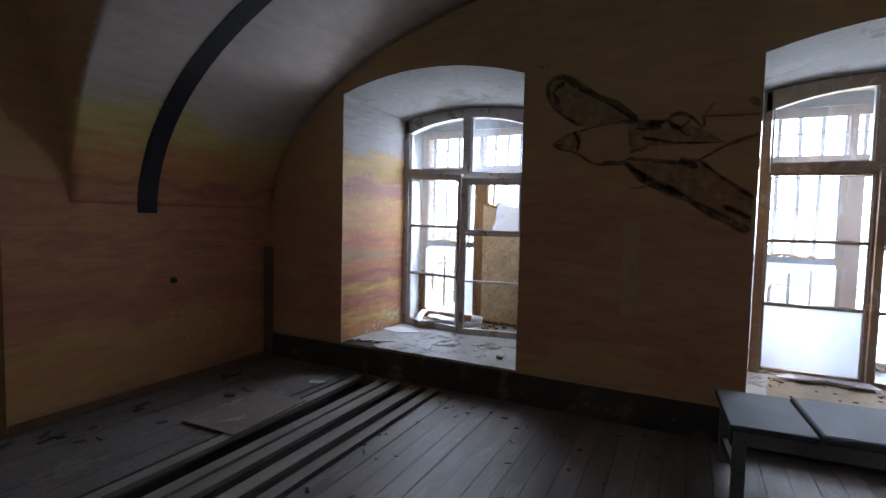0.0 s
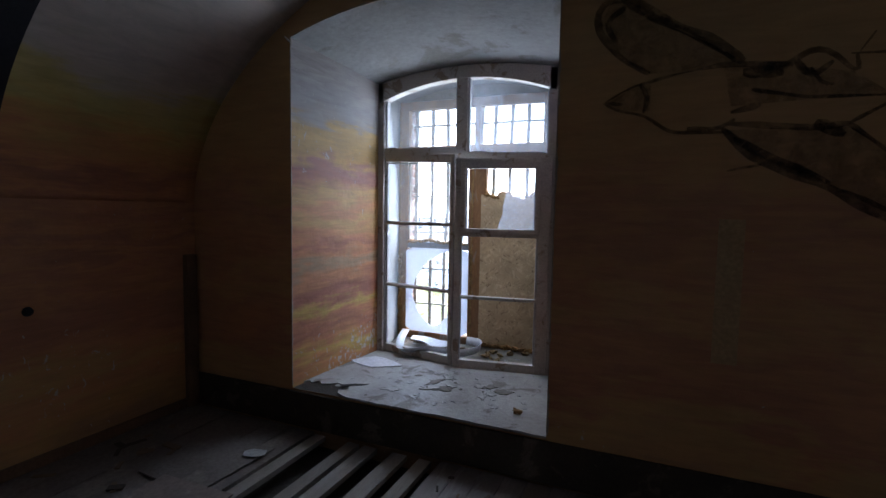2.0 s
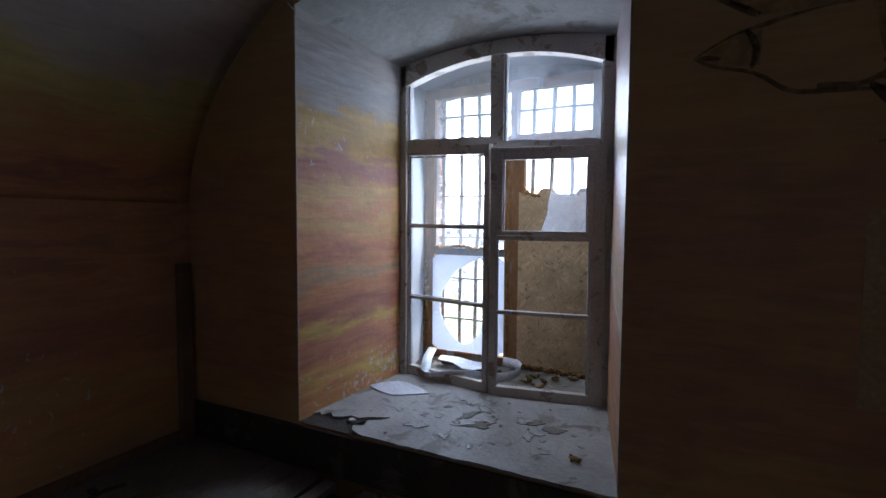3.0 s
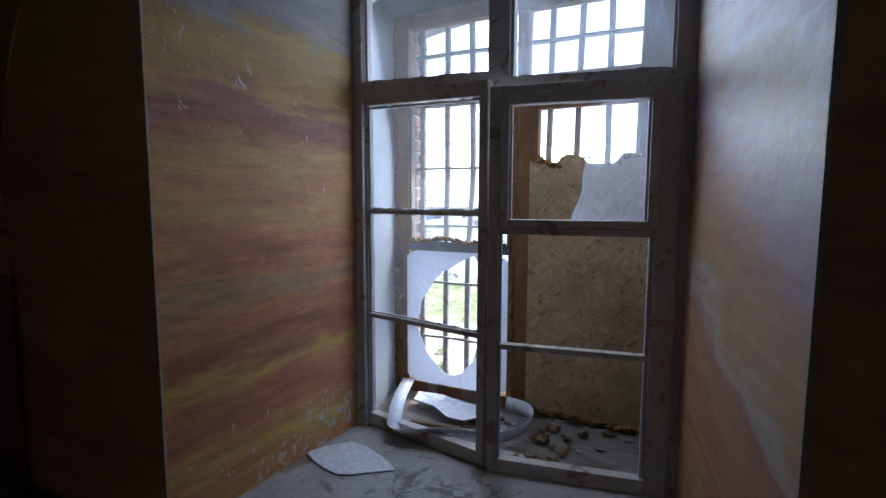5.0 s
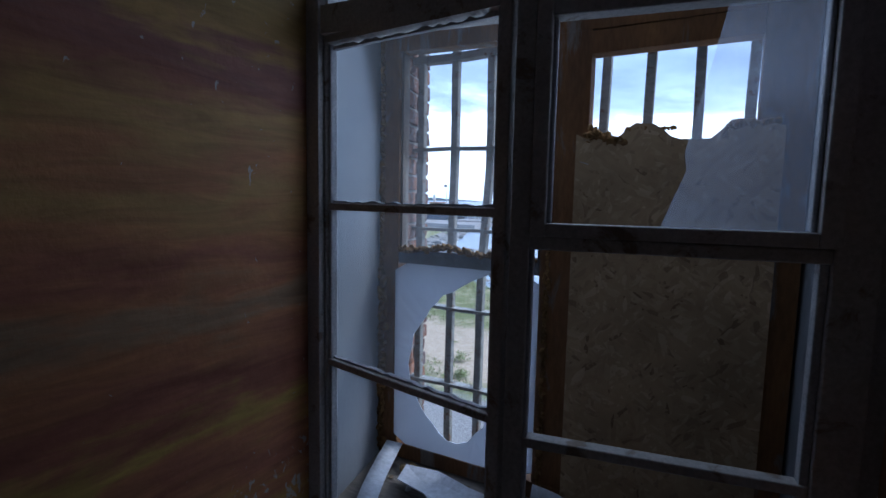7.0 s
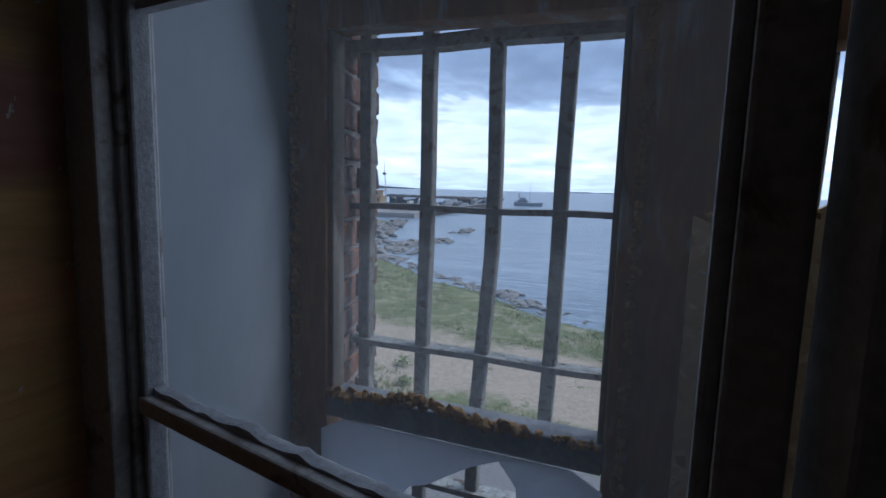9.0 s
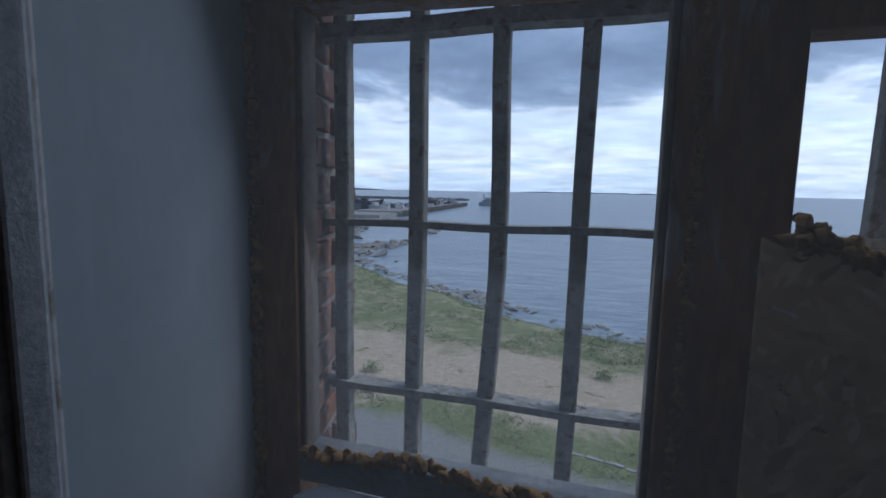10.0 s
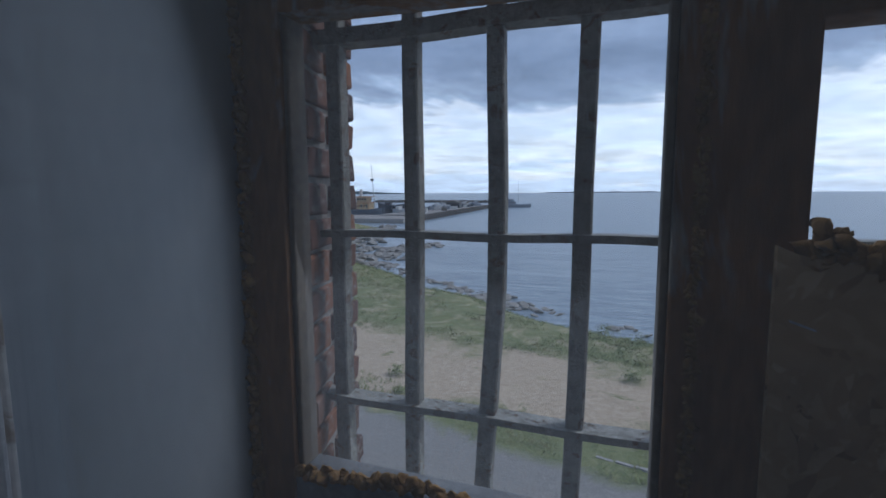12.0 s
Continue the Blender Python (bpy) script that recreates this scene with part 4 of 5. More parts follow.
def sea_material():
    m, nt, b = material("sea_water", 0.30, 0.0, 0.24)
    v = coords(nt)
    big = noise_node(nt, v, 0.02, 4, 0.6, 0.5, (0.4, 1.6, 1))
    col = mixed(nt, clip_range(nt, big.outputs["Fac"], 0.35, 0.65), (0.135, 0.19, 0.245), (0.19, 0.25, 0.31))
    # pale streaks put the sky's sheen on the ripples into the water colour
    rip = noise_node(nt, v, 1.6, 5, 0.7, 0.5, (0.20, 1.0, 1))
    col = mixed(nt, clip_range(nt, rip.outputs["Fac"], 0.44, 0.62), col, (0.30, 0.36, 0.42))
    chop = noise_node(nt, v, 0.30, 4, 0.65, 0.4, (0.16, 1.0, 1))
    col = mixed(nt, clip_range(nt, chop.outputs["Fac"], 0.50, 0.66, 0.0, 0.6), col, (0.36, 0.42, 0.48))
    nt.links.new(col, b.inputs["Base Color"])
    wv = noise_node(nt, v, 0.9, 4, 0.6, 0.6, (0.25, 1.2, 1))
    bump(nt, b, wv.outputs["Fac"], 0.6, 0.3)
    return m


bm = bmesh.new()
for ya, yb in ((15, 60), (60, 200), (200, 900), (900, 4600)):
    add = [bm.verts.new(p) for p in ((-4600, ya, SEA), (4600, ya, SEA), (4600, yb, SEA), (-4600, yb, SEA))]
    bm.faces.new(add)
bmesh.ops.remove_doubles(bm, verts=bm.verts[:], dist=0.01)
tagged(part("water", bm, sea_material()), "grey-blue sea with small ripples out to the horizon", "sea", kind="structure")

M_ROCK = mottled("shore_rock", (0.37, 0.355, 0.33), (0.23, 0.22, 0.205), 1.2, 0.9, 0.2, 8, 0.6, 0.05, (0.12, 0.11, 0.09), 0.3)


def rocks(name, spots, label, seed):
    """Flat broken slabs and boulders heaped along a line; spots: (x, y, spread, count, size)."""
    r = random.Random(seed)
    bm = bmesh.new()
    for x, y, spread, count, size in spots:
        for _ in range(count):
            px, py = x + r.gauss(0, spread), y + r.gauss(0, spread * 0.6)
            s = size * r.uniform(0.4, 1.2)
            z = max(SEA, land(px, py)) + s * 0.08
            m = pose(px, py, z, r.uniform(-18, 18), r.uniform(-18, 18), r.uniform(0, 180)) @ Matrix.Diagonal((s, s * r.uniform(0.5, 0.9), s * r.uniform(0.16, 0.34), 1))
            made = bmesh.ops.create_icosphere(bm, subdivisions=2, radius=0.6, matrix=m)
            for v in made["verts"]:
                v.co += Vector(noise.noise_vector(v.co * 1.4)) * s * 0.22
    return tagged(part(name, bm, M_ROCK), label, "rocks", kind="stuff")


line = []
for i in range(26):
    x = 4 - i * 1.15
    line.append((x, shore(x) + 0.3, 0.7, 6 if x < -3 else 2, 0.62))
line += [(-22.5, 44.5, 1.5, 26, 1.2), (-25.5, 50.0, 1.8, 30, 1.3), (-28.0, 57.0, 1.8, 24, 1.4), (-8.3, 33.4, 0.9, 18, 1.0), (-5.4, 31.8, 0.6, 6, 0.7)]
rocks("shore_rocks", line, "grey broken rocks lining the water's edge", 5)
rocks("spit_rocks", [(-27 + 0.25 * i, 48 + 1.3 * i, 1.2, 7, 1.3) for i in range(14)] + [(-26.3, 77 + 2 * i, 0.7, 3, 1.4) for i in range(4)], "low spit of boulders running out into the water", 6)
rocks("quay_rocks", [(-33 - 1.0 * i, 60 + 2.6 * i, 1.2, 7, 1.6) for i in range(14)], "rubble bank below the quay", 7)

M_GRASS = mottled("grass_blades", (0.17, 0.215, 0.085), (0.27, 0.29, 0.13), 0.6, 0.8, 0.2, 5, 0.1, 0.01, (0.22, 0.20, 0.09), 0.2)


def grass():
    r = random.Random(9)
    bm = bmesh.new()
    n = 0
    while n < 6500:
        x = r.uniform(-26, 7)
        if r.random() < 0.14:
            y = 11.6 - 0.25 * x + r.uniform(-0.3, 1.5)
        else:
            s = shore(x)
            y = r.uniform(18.6 - 0.1 * x, s - 1.0)
        if noise.noise((x * 0.35, y * 0.35, 2)) < -0.12 + r.uniform(-0.15, 0.15):
            continue
        n += 1
        h = r.uniform(0.05, 0.16) * (1.7 if noise.noise((x * 0.5, y * 0.5, 7)) > 0.3 else 1.0)
        z = land(x, y)
        for _ in range(4):
            a = r.uniform(0, 6.28)
            bx, by = x + r.gauss(0, 0.10), y + r.gauss(0, 0.10)
            dx, dy = math.cos(a), math.sin(a)
            w = 0.022
            tip = bm.verts.new((bx + dx * h * 1.3, by + dy * h * 1.3, z + h * 0.8))
            bm.faces.new((bm.verts.new((bx - dy * w, by + dx * w, z - 0.02)), bm.verts.new((bx + dy * w, by - dx * w, z - 0.02)), tip))
    return tagged(part("grass", bm, M_GRASS), "rough green shore grass with dry patches", "grass", kind="stuff")


grass()


def bush(x, y, size, seed):
    """Low weed: many small leaves on short stems."""
    r = random.Random(seed)
    bm = bmesh.new()
    z = land(x, y)
    for _ in range(260):
        a, e, d = r.uniform(0, 6.28), r.uniform(0.1, 1.5), size * r.uniform(0.3, 1.0)
        c = Vector((x + d * math.cos(a) * math.cos(e), y + d * math.sin(a) * math.cos(e), z + d * math.sin(e) * 0.8))
        u = Vector((r.uniform(-1, 1), r.uniform(-1, 1), r.uniform(-0.5, 1))).normalized() * 0.05
        w = u.cross(Vector((0.3, 0.2, 1))).normalized() * 0.02
        bm.faces.new([bm.verts.new(p) for p in (c - u, c + w, c + u, c - w)])
    return tagged(part("shrub", bm, M_GRASS), "low green weed growing on the sandy shore", "shrub", "weeds on the shore")


for i, (bx, by, bs) in enumerate(((-9.4, 27.5, 0.7), (-6.2, 15.2, 0.45), (-5.4, 13.6, 0.35), (1.2, 17.2, 0.5), (-11.5, 29.0, 0.6), (0.2, 22.4, 0.7), (1.6, 21.5, 0.6))):
    bush(bx, by, bs, 40 + i)

# stone kerb of the gravel path
M_STONE = mottled("kerb_stone", (0.40, 0.39, 0.37), (0.28, 0.27, 0.255), 2, 0.9, 0.2, 20, 0.5, 0.01)
bm = bmesh.new()
for i in range(5, 14):
    xk = -1.6 + i * 0.42
    yk = 12.1 - 0.28 * xk
    zk = land(xk, yk)
    vs = add_box(bm, -0.19, 0.19, -0.045, 0.045, -0.1, 0.03 + 0.02 * math.sin(i * 2.1))
    bmesh.ops.transform(bm, matrix=pose(xk, yk, zk, 0, 0, -15), verts=vs)
tagged(part("kerb", bm, M_STONE), "thin pale kerb between gravel and grass", "kerb", kind="structure")

# ---- harbour ----
M_TIMBER = mottled("grey_timber", (0.20, 0.185, 0.17), (0.13, 0.12, 0.11), 0.8, 0.9, 0.2, 10, 0.3, 0.02)
M_DECK = mottled("pier_deck", (0.36, 0.345, 0.33), (0.28, 0.265, 0.25), 0.3, 0.9, 0.2, 4, 0.3, 0.02)
M_HULL = mottled("dark_hull_paint", (0.045, 0.055, 0.075), (0.035, 0.04, 0.05), 0.5, 0.5, 0.4, 5, 0.2, 0.01)
M_CABIN = mottled("cream_cabin_paint", (0.50, 0.40, 0.26), (0.42, 0.30, 0.17), 0.8, 0.6, 0.3, 6, 0.2, 0.01)
M_GREY = mottled("ship_grey", (0.30, 0.33, 0.37), (0.24, 0.27, 0.31), 0.5, 0.5, 0.4, 5, 0.2, 0.01)
M_PALE = mottled("pale_boat_paint", (0.60, 0.60, 0.58), (0.48, 0.48, 0.47), 1.0, 0.5, 0.4, 6, 0.2, 0.01)


PIER = pose(-48.3, 122.0, 0, 0, 0, 4.8)


def on_pier(x, y):
    p = PIER @ Vector((x, y, 0))
    return p.x, p.y


def pier():
    p = empty("pier", PIER, "long grey timber pier with piles reaching into the sea", "pier")
    part("deck", box(-13.0, 0.0, 0.0, 104.0, SEA + 0.95, SEA + 1.5), M_DECK, p)
    part("quay", box(-75.0, -1.0, -14.0, 6.0, SEA - 1.0, SEA + 1.1), M_DECK, p)
    for i in range(50):
        bm = bmesh.new()
        bmesh.ops.create_cone(bm, cap_ends=True, segments=8, radius1=0.36, radius2=0.3, depth=2.9, matrix=pose(0.15, 0.6 + i * 2.1, SEA + 0.2))
        part("pile", bm, M_TIMBER, p)
    return p


pier()
bm = bmesh.new()
add_box(bm, -178, -86, 338, 346, SEA - 1, SEA + 1.3)
for k in range(40):
    add_box(bm, -176 + k * 2.2, -175 + k * 2.2, 338, 341, SEA + 1.3, SEA + 1.6 + 0.5 * math.sin(k * 2.3) ** 2)
tagged(part("breakwater", bm, M_TIMBER), "long low grey breakwater behind the pier", "breakwater", kind="structure")


def hull(length, beam, depth, mat, parent, x=0, y=0, z=0):
    bm = bmesh.new()
    rows = []
    n = 14
    for i in range(n + 1):
        t = i / n
        w = beam / 2 * (math.sin(math.pi * min(1, 0.18 + t * 0.9)) ** 0.6 if t < 0.99 else 0.05)
        sheer = depth * (1 + 0.35 * (2 * t - 1) ** 2)
        px = x - length / 2 + length * t
        rows.append([bm.verts.new((px, y - w, z + sheer)), bm.verts.new((px, y - w * 0.7, z)), bm.verts.new((px, y + w * 0.7, z)), bm.verts.new((px, y + w, z + sheer))])
    for a, b in zip(rows, rows[1:]):
        for k in range(3):
            bm.faces.new((a[k], b[k], b[k + 1], a[k + 1]))
        bm.faces.new((a[3], b[3], b[0], a[0]))
    bm.faces.new(rows[0])
    bm.faces.new(rows[-1][::-1])
    return part("hull", bm, mat, parent, smooth=False)


def ship(x, y, z, turn, length, mats, label, mast):
    s = empty("ship", pose(x, y, z, 0, 0, turn), label, "ship")
    hull(length, length * 0.22, length * 0.11, mats[0], s)
    c = length
    part("deckhouse", box(-0.38 * c, -0.02 * c, -0.07 * c, 0.07 * c, 0.12 * c, 0.22 * c, 0.05), mats[1], s)
    part("bridge", box(-0.30 * c, -0.10 * c, -0.06 * c, 0.06 * c, 0.22 * c, 0.30 * c, 0.05), mats[1], s)
    bm = bmesh.new()
    bmesh.ops.create_cone(bm, cap_ends=True, segments=12, radius1=0.035 * c, radius2=0.03 * c, depth=0.16 * c, matrix=pose(-0.33 * c, 0, 0.36 * c))
    part("funnel", bm, mats[2], s)
    house = s.children[1]
    for i in range(6):
        part("window", box(-0.36 * c + i * 0.055 * c, -0.33 * c + i * 0.055 * c, -0.073 * c, -0.069 * c, 0.16 * c, 0.19 * c), mats[3], house)
    bm = bmesh.new()
    bmesh.ops.create_cone(bm, cap_ends=True, segments=8, radius1=0.012 * c, radius2=0.004 * c, depth=mast * c, matrix=pose(0.05 * c, 0, (0.12 + mast / 2) * c))
    part("mast", bm, mats[2], s)
    return s


M_ORANGE = mottled("faded_orange_paint", (0.46, 0.24, 0.12), (0.38, 0.19, 0.10), 0.8, 0.6, 0.3, 6, 0.2, 0.01)
M_STEEL = mottled("blue_hull_paint", (0.085, 0.11, 0.15), (0.06, 0.075, 0.10), 0.5, 0.5, 0.4, 5, 0.2, 0.01)


def tug(x, y):
    """Moored tug: blue-grey hull, cream deckhouse in two open tiers, mast leaning a little."""
    s = empty("ship", pose(x, y, SEA, 0, 0, -6), "old tug with blue hull, cream deckhouse and tall mast", "ship")
    hull(13, 4.2, 2.4, M_STEEL, s)
    house = part("deckhouse", box(-3.2, 1.8, -1.6, 1.6, 2.3, 4.3, 0.05), M_CABIN, s)
    for i in range(5):
        part("window", box(-2.9 + i * 0.95, -2.3 + i * 0.95, -1.63, -1.59, 3.1, 3.8), M_HULL, house)
    bridge = part("bridge", box(-2.6, 1.0, -1.3, 1.3, 4.5, 6.1, 0.05), M_CABIN, s)
    for i in range(4):
        part("window", box(-2.4 + i * 0.88, -1.8 + i * 0.88, -1.33, -1.29, 5.1, 5.8), M_HULL, bridge)
    for z in (4.3, 6.1):
        part("awning", box(-3.6, 2.1, -1.9, 1.9, z, z + 0.2, 0.03), M_ORANGE, s)
    for px in (-3.5, -1.6, 0.3, 2.0):
        part("stanchion", box(px - 0.08, px + 0.08, -1.85, -1.7, 2.4, 4.3), M_ORANGE, s)
    bm = bmesh.new()
    bmesh.ops.create_cone(bm, cap_ends=True, segments=12, radius1=0.5, radius2=0.42, depth=2.4, matrix=pose(-1.9, 0.2, 7.3))
    part("funnel", bm, M_PALE, s)
    bm = bmesh.new()
    bmesh.ops.create_cone(bm, cap_ends=True, segments=8, radius1=0.17, radius2=0.07, depth=13.2, matrix=pose(2.6, 0, 9.0, 0, -5, 0))
    part("mast", bm, M_PALE, s)
    part("crosstree", box(2.0, 2.6, -0.5, 0.5, 10.9, 11.5), M_HULL, s)
    return s


tug(-71.5, 132.5)
barge = empty("ship", pose(-69.0, 146, SEA + 0.6, 0, 0, 8), "dark-hulled work boat lying behind the quay", "ship")
hull(9.5, 4.0, 2.7, M_HULL, barge)
part("cabin", box(-2.6, -0.6, -1.1, 1.1, 2.6, 3.6, 0.06), M_HULL, barge)
part("rail", box(0.4, 3.6, -1.5, -1.35, 3.0, 3.15), M_GREY, barge)
ship(-46.3, 235, SEA, 8, 13.5, (M_GREY, M_GREY, M_PALE, M_HULL), "grey patrol ship moored at the pier head", 0.85)
r = random.Random(12)
for i in range(34):
    lx, ly = r.uniform(-11.5, -2.0), 9 + i * 2.75
    bx, by = on_pier(lx, ly)
    if i % 5 == 2:
        bb = empty("crate", pose(bx, by, SEA + 1.5, 0, 0, r.uniform(-30, 30)), "weathered crate standing on the pier", "crate", "crates on the pier")
        w, h = r.uniform(0.8, 1.6), r.uniform(0.8, 1.5)
        part("body", box(-w, w, -0.6, 0.6, 0, h, 0.04), M_TIMBER if i % 2 else M_PALE, bb)
        part("lid", box(-w - 0.05, w + 0.05, -0.65, 0.65, h, h + 0.06), M_TIMBER, bb)
    else:
        bb = empty("boat", pose(bx, by, SEA + 1.5, 0, 0, r.uniform(20, 150)), "small boat laid up on the pier deck", "boat", "boats laid up on the pier")
        hull(r.uniform(4.0, 6.0), 1.9, 0.9, (M_PALE, M_GREY, M_STEEL)[i % 3], bb)
        part("cuddy", box(-1.0, 0.6, -0.6, 0.6, 0.85, r.uniform(1.4, 2.1), 0.08), M_PALE if i % 2 else M_GREY, bb)
        if i % 3 == 0:
            bm = bmesh.new()
            bmesh.ops.create_cone(bm, cap_ends=True, segments=6, radius1=0.06, radius2=0.03, depth=3.4, matrix=pose(0.3, 0, 2.5))
            part("mast", bm, M_PALE, bb)
for lx, ly in ((-6.0, 58.0), (-9.0, 67.0)):
    bx, by = on_pier(lx, ly)
    sh = empty("shed", pose(bx, by, SEA + 1.5, 0, 0, 4.8), "dark wooden shed on the pier", "shed", "sheds on the pier")
    part("body", box(-2.4, 2.4, -2.0, 2.0, 0, 1.9, 0.03), M_HULL, sh)
    part("roof", prism([(-2.7, 1.9), (2.7, 1.9), (0, 2.9)], -2.2, 2.2), M_TIMBER, sh)

M_FAR = mottled("far_coast", (0.07, 0.10, 0.115), (0.055, 0.08, 0.095), 0.01, 0.95, 0.1, 0.05, 0.1, 0.1)


def far_coast(x0, x1, y, h, seed):
    bm = bmesh.new()
    n = 60
    top = []
    for i in range(n + 1):
        t = i / n
        x = x0 + (x1 - x0) * t
        env = min(1, 4 * (1 - t)) * min(1.0, 8 * t)
        top.append((x, h * max(0.05, env) * (0.75 + 0.5 * noise.noise((x * 0.012, seed, 0)) + 0.2 * noise.noise((x * 0.06, seed, 1)))))
    for (xa, za), (xb, zb) in zip(top, top[1:]):
        vs = [bm.verts.new(p) for p in ((xa, y, SEA - 1), (xb, y, SEA - 1), (xb, y + 60, SEA + zb), (xa, y + 60, SEA + za), (xa, y + 300, SEA - 1), (xb, y + 300, SEA - 1))]
        bm.faces.new(vs[:4])
        bm.faces.new((vs[3], vs[2], vs[5], vs[4]))
    return tagged(part("backdrop", bm, M_FAR), "low dark wooded coast on the horizon", "coast", kind="structure")


far_coast(-2600, -1080, 2500, 24, 3)
far_coast(-700, 900, 4200, 10, 8)


# ---- fittings and loose things in the room ----
tagged(part("baseboard", box(XL, XR, -0.022, -0.001, 0.0, 0.245, 0.004), M_PLINTH), "dark painted skirting along the window wall", "skirting", kind="structure")
# low brown strip stands for a soft dark zone along the wall's foot
tagged(part("baseboard", box(XL + 0.001, XL + 0.02, -2.26, -0.03, 0.0, 0.07, 0.004), M_CASING), "thin brown strip along the foot of the mural wall", "skirting", kind="structure")


def vault_band():
    """Black painted band that follows the vault from wall to wall."""
    bm = bmesh.new()
    n = 60
    rows = []
    for i in range(n + 1):
        a = math.pi * i / n
        x, z = VC - (VA - 0.006) * math.cos(a), V0 + (VB - 0.006) * math.sin(a)
        x2, z2 = VC - (VA + 0.004) * math.cos(a), V0 + (VB + 0.004) * math.sin(a)
        rows.append([bm.verts.new(p) for p in ((x, -1.24, z), (x, -1.40, z), (x2, -1.40, z2), (x2, -1.24, z2))])
    for a, b in zip(rows, rows[1:]):
        for k in range(4):
            bm.faces.new((a[k], a[(k + 1) % 4], b[(k + 1) % 4], b[k]))
    bm.faces.new(rows[0])
    bm.faces.new(rows[-1][::-1])
    return part("trim", bm, M_BAND)


tagged(vault_band(), "black band painted across the vault", "painted band", kind="structure")




def corner_post():
    bm = box(XL + 0.002, XL + 0.055, -0.115, -0.03, 0.0, 1.16, 0.006)
    return tagged(part("pipe_casing", bm, M_CASING), "dark brown boxed pipe standing in the corner", "pipe casing")


corner_post()
bm = bmesh.new()
bmesh.ops.create_cone(bm, cap_ends=True, segments=20, radius1=0.028, radius2=0.022, depth=0.02, matrix=pose(XL + 0.010, -1.103, 0.913, 0, 90, 0))
tagged(part("wall_socket", bm, M_BAND), "small round black socket on the mural wall", "socket")


# aircraft drawn in charcoal on the wall between the windows
def charcoal_material(name, lo, hi, a, b_):
    """Charcoal rubbed into the plaster: patchy, the wall shows between the grains."""
    m, nt, b = material(name, 0.9, 0.0, 0.1)
    v = coords(nt)
    n = noise_node(nt, v, 14, 6, 0.72, 0.4)
    g = noise_node(nt, v, 120, 3, 0.6)
    b.inputs["Base Color"].default_value = (0.05, 0.052, 0.062, 1)
    s = nt.nodes.new("ShaderNodeMath")
    s.operation = "MULTIPLY_ADD"
    nt.links.new(g.outputs["Fac"], s.inputs[0])
    s.inputs[1].default_value = 0.35
    nt.links.new(n.outputs["Fac"], s.inputs[2])
    nt.links.new(clip_range(nt, s.outputs[0], a, b_, lo, hi), b.inputs["Alpha"])
    return m


M_CHAR = charcoal_material("charcoal", 0.03, 0.46, 0.50, 0.90)
M_SMUDGE = charcoal_material("charcoal_smudge", 0.0, 0.30, 0.55, 0.98)
drawing = empty("wall_drawing", pose(-0.016, -0.003, -0.022), "charcoal drawing of a propeller aircraft on the mural wall", "drawing")


def smudge(*pts):
    """Rubbed shading inside the outline (x, z)."""
    bm = prism(list(pts), 0.0005, 0.0022)
    return part("smudge", bm, M_SMUDGE, drawing)


def stroke(*pts, w=0.02):
    """Hand-drawn line of uneven width through the points (x, z)."""
    bm = bmesh.new()
    fine = []
    for (xa, za), (xb, zb) in zip(pts, pts[1:]):
        n = max(2, int(math.dist((xa, za), (xb, zb)) / 0.03))
        fine += [(xa + (xb - xa) * i / n, za + (zb - za) * i / n) for i in range(n)]
    fine.append(pts[-1])
    for _ in range(2):
        fine = [fine[0]] + [tuple((fine[i - 1][k] + 2 * fine[i][k] + fine[i + 1][k]) / 4 for k in (0, 1)) for i in range(1, len(fine) - 1)] + [fine[-1]]
    prev = None
    for i, (x, z) in enumerate(fine):
        j, k = max(0, i - 1), min(len(fine) - 1, i + 1)
        d = Vector((fine[k][0] - fine[j][0], fine[k][1] - fine[j][1])).normalized()
        ww = w * 0.85 * (0.7 + 0.6 * noise.noise((x * 5, z * 5, 0.5))) * (0.55 if i in (0, len(fine) - 1) else 1)
        cur = [bm.verts.new((x - d.y * ww, y, z + d.x * ww)) for y in (0.0025, -0.001)] + [bm.verts.new((x + d.y * ww, y, z - d.x * ww)) for y in (-0.001, 0.0025)]
        if prev:
            for q in range(4):
                bm.faces.new((prev[q], prev[(q + 1) % 4], cur[(q + 1) % 4], cur[q]))
        prev = cur
    bmesh.ops.recalc_face_normals(bm, faces=bm.faces[:])
    return part("stroke", bm, M_CHAR, drawing)


stroke((2.24, 2.23), (2.11, 2.31), (1.99, 2.46), (1.98, 2.56), (2.03, 2.61), (2.12, 2.61), w=0.028)
stroke((2.10, 2.61), (2.32, 2.47), (2.50, 2.37), (2.64, 2.25), w=0.032)
stroke((2.22, 2.50), (2.40, 2.40), (2.60, 2.27), w=0.010)
stroke((2.03, 2.10), (2.15, 2.17), (2.37, 2.22), (2.57, 2.245), (2.83, 2.22), w=0.016)
stroke((2.03, 2.10), (2.09, 2.06), (2.23, 2.03), (2.34, 1.94), (2.58, 1.93), w=0.018)
stroke((2.20, 2.18), (2.25, 2.12), (2.22, 2.04), w=0.030)
stroke((2.04, 2.10), (2.12, 2.09), w=0.03)
stroke((2.70, 2.225), (2.82, 2.21), (2.86, 2.26), (2.92, 2.285), (2.99, 2.25), (3.04, 2.18), (3.08, 2.16), (3.06, 2.24), w=0.022)
stroke((2.90, 2.20), (2.94, 2.12), (2.99, 2.12), w=0.014)
stroke((3.04, 2.245), (3.22, 2.235), (3.39, 2.235), w=0.009)
stroke((3.07, 2.25), (3.12, 2.33), w=0.008)
stroke((3.33, 2.34), (3.385, 2.29), w=0.038)
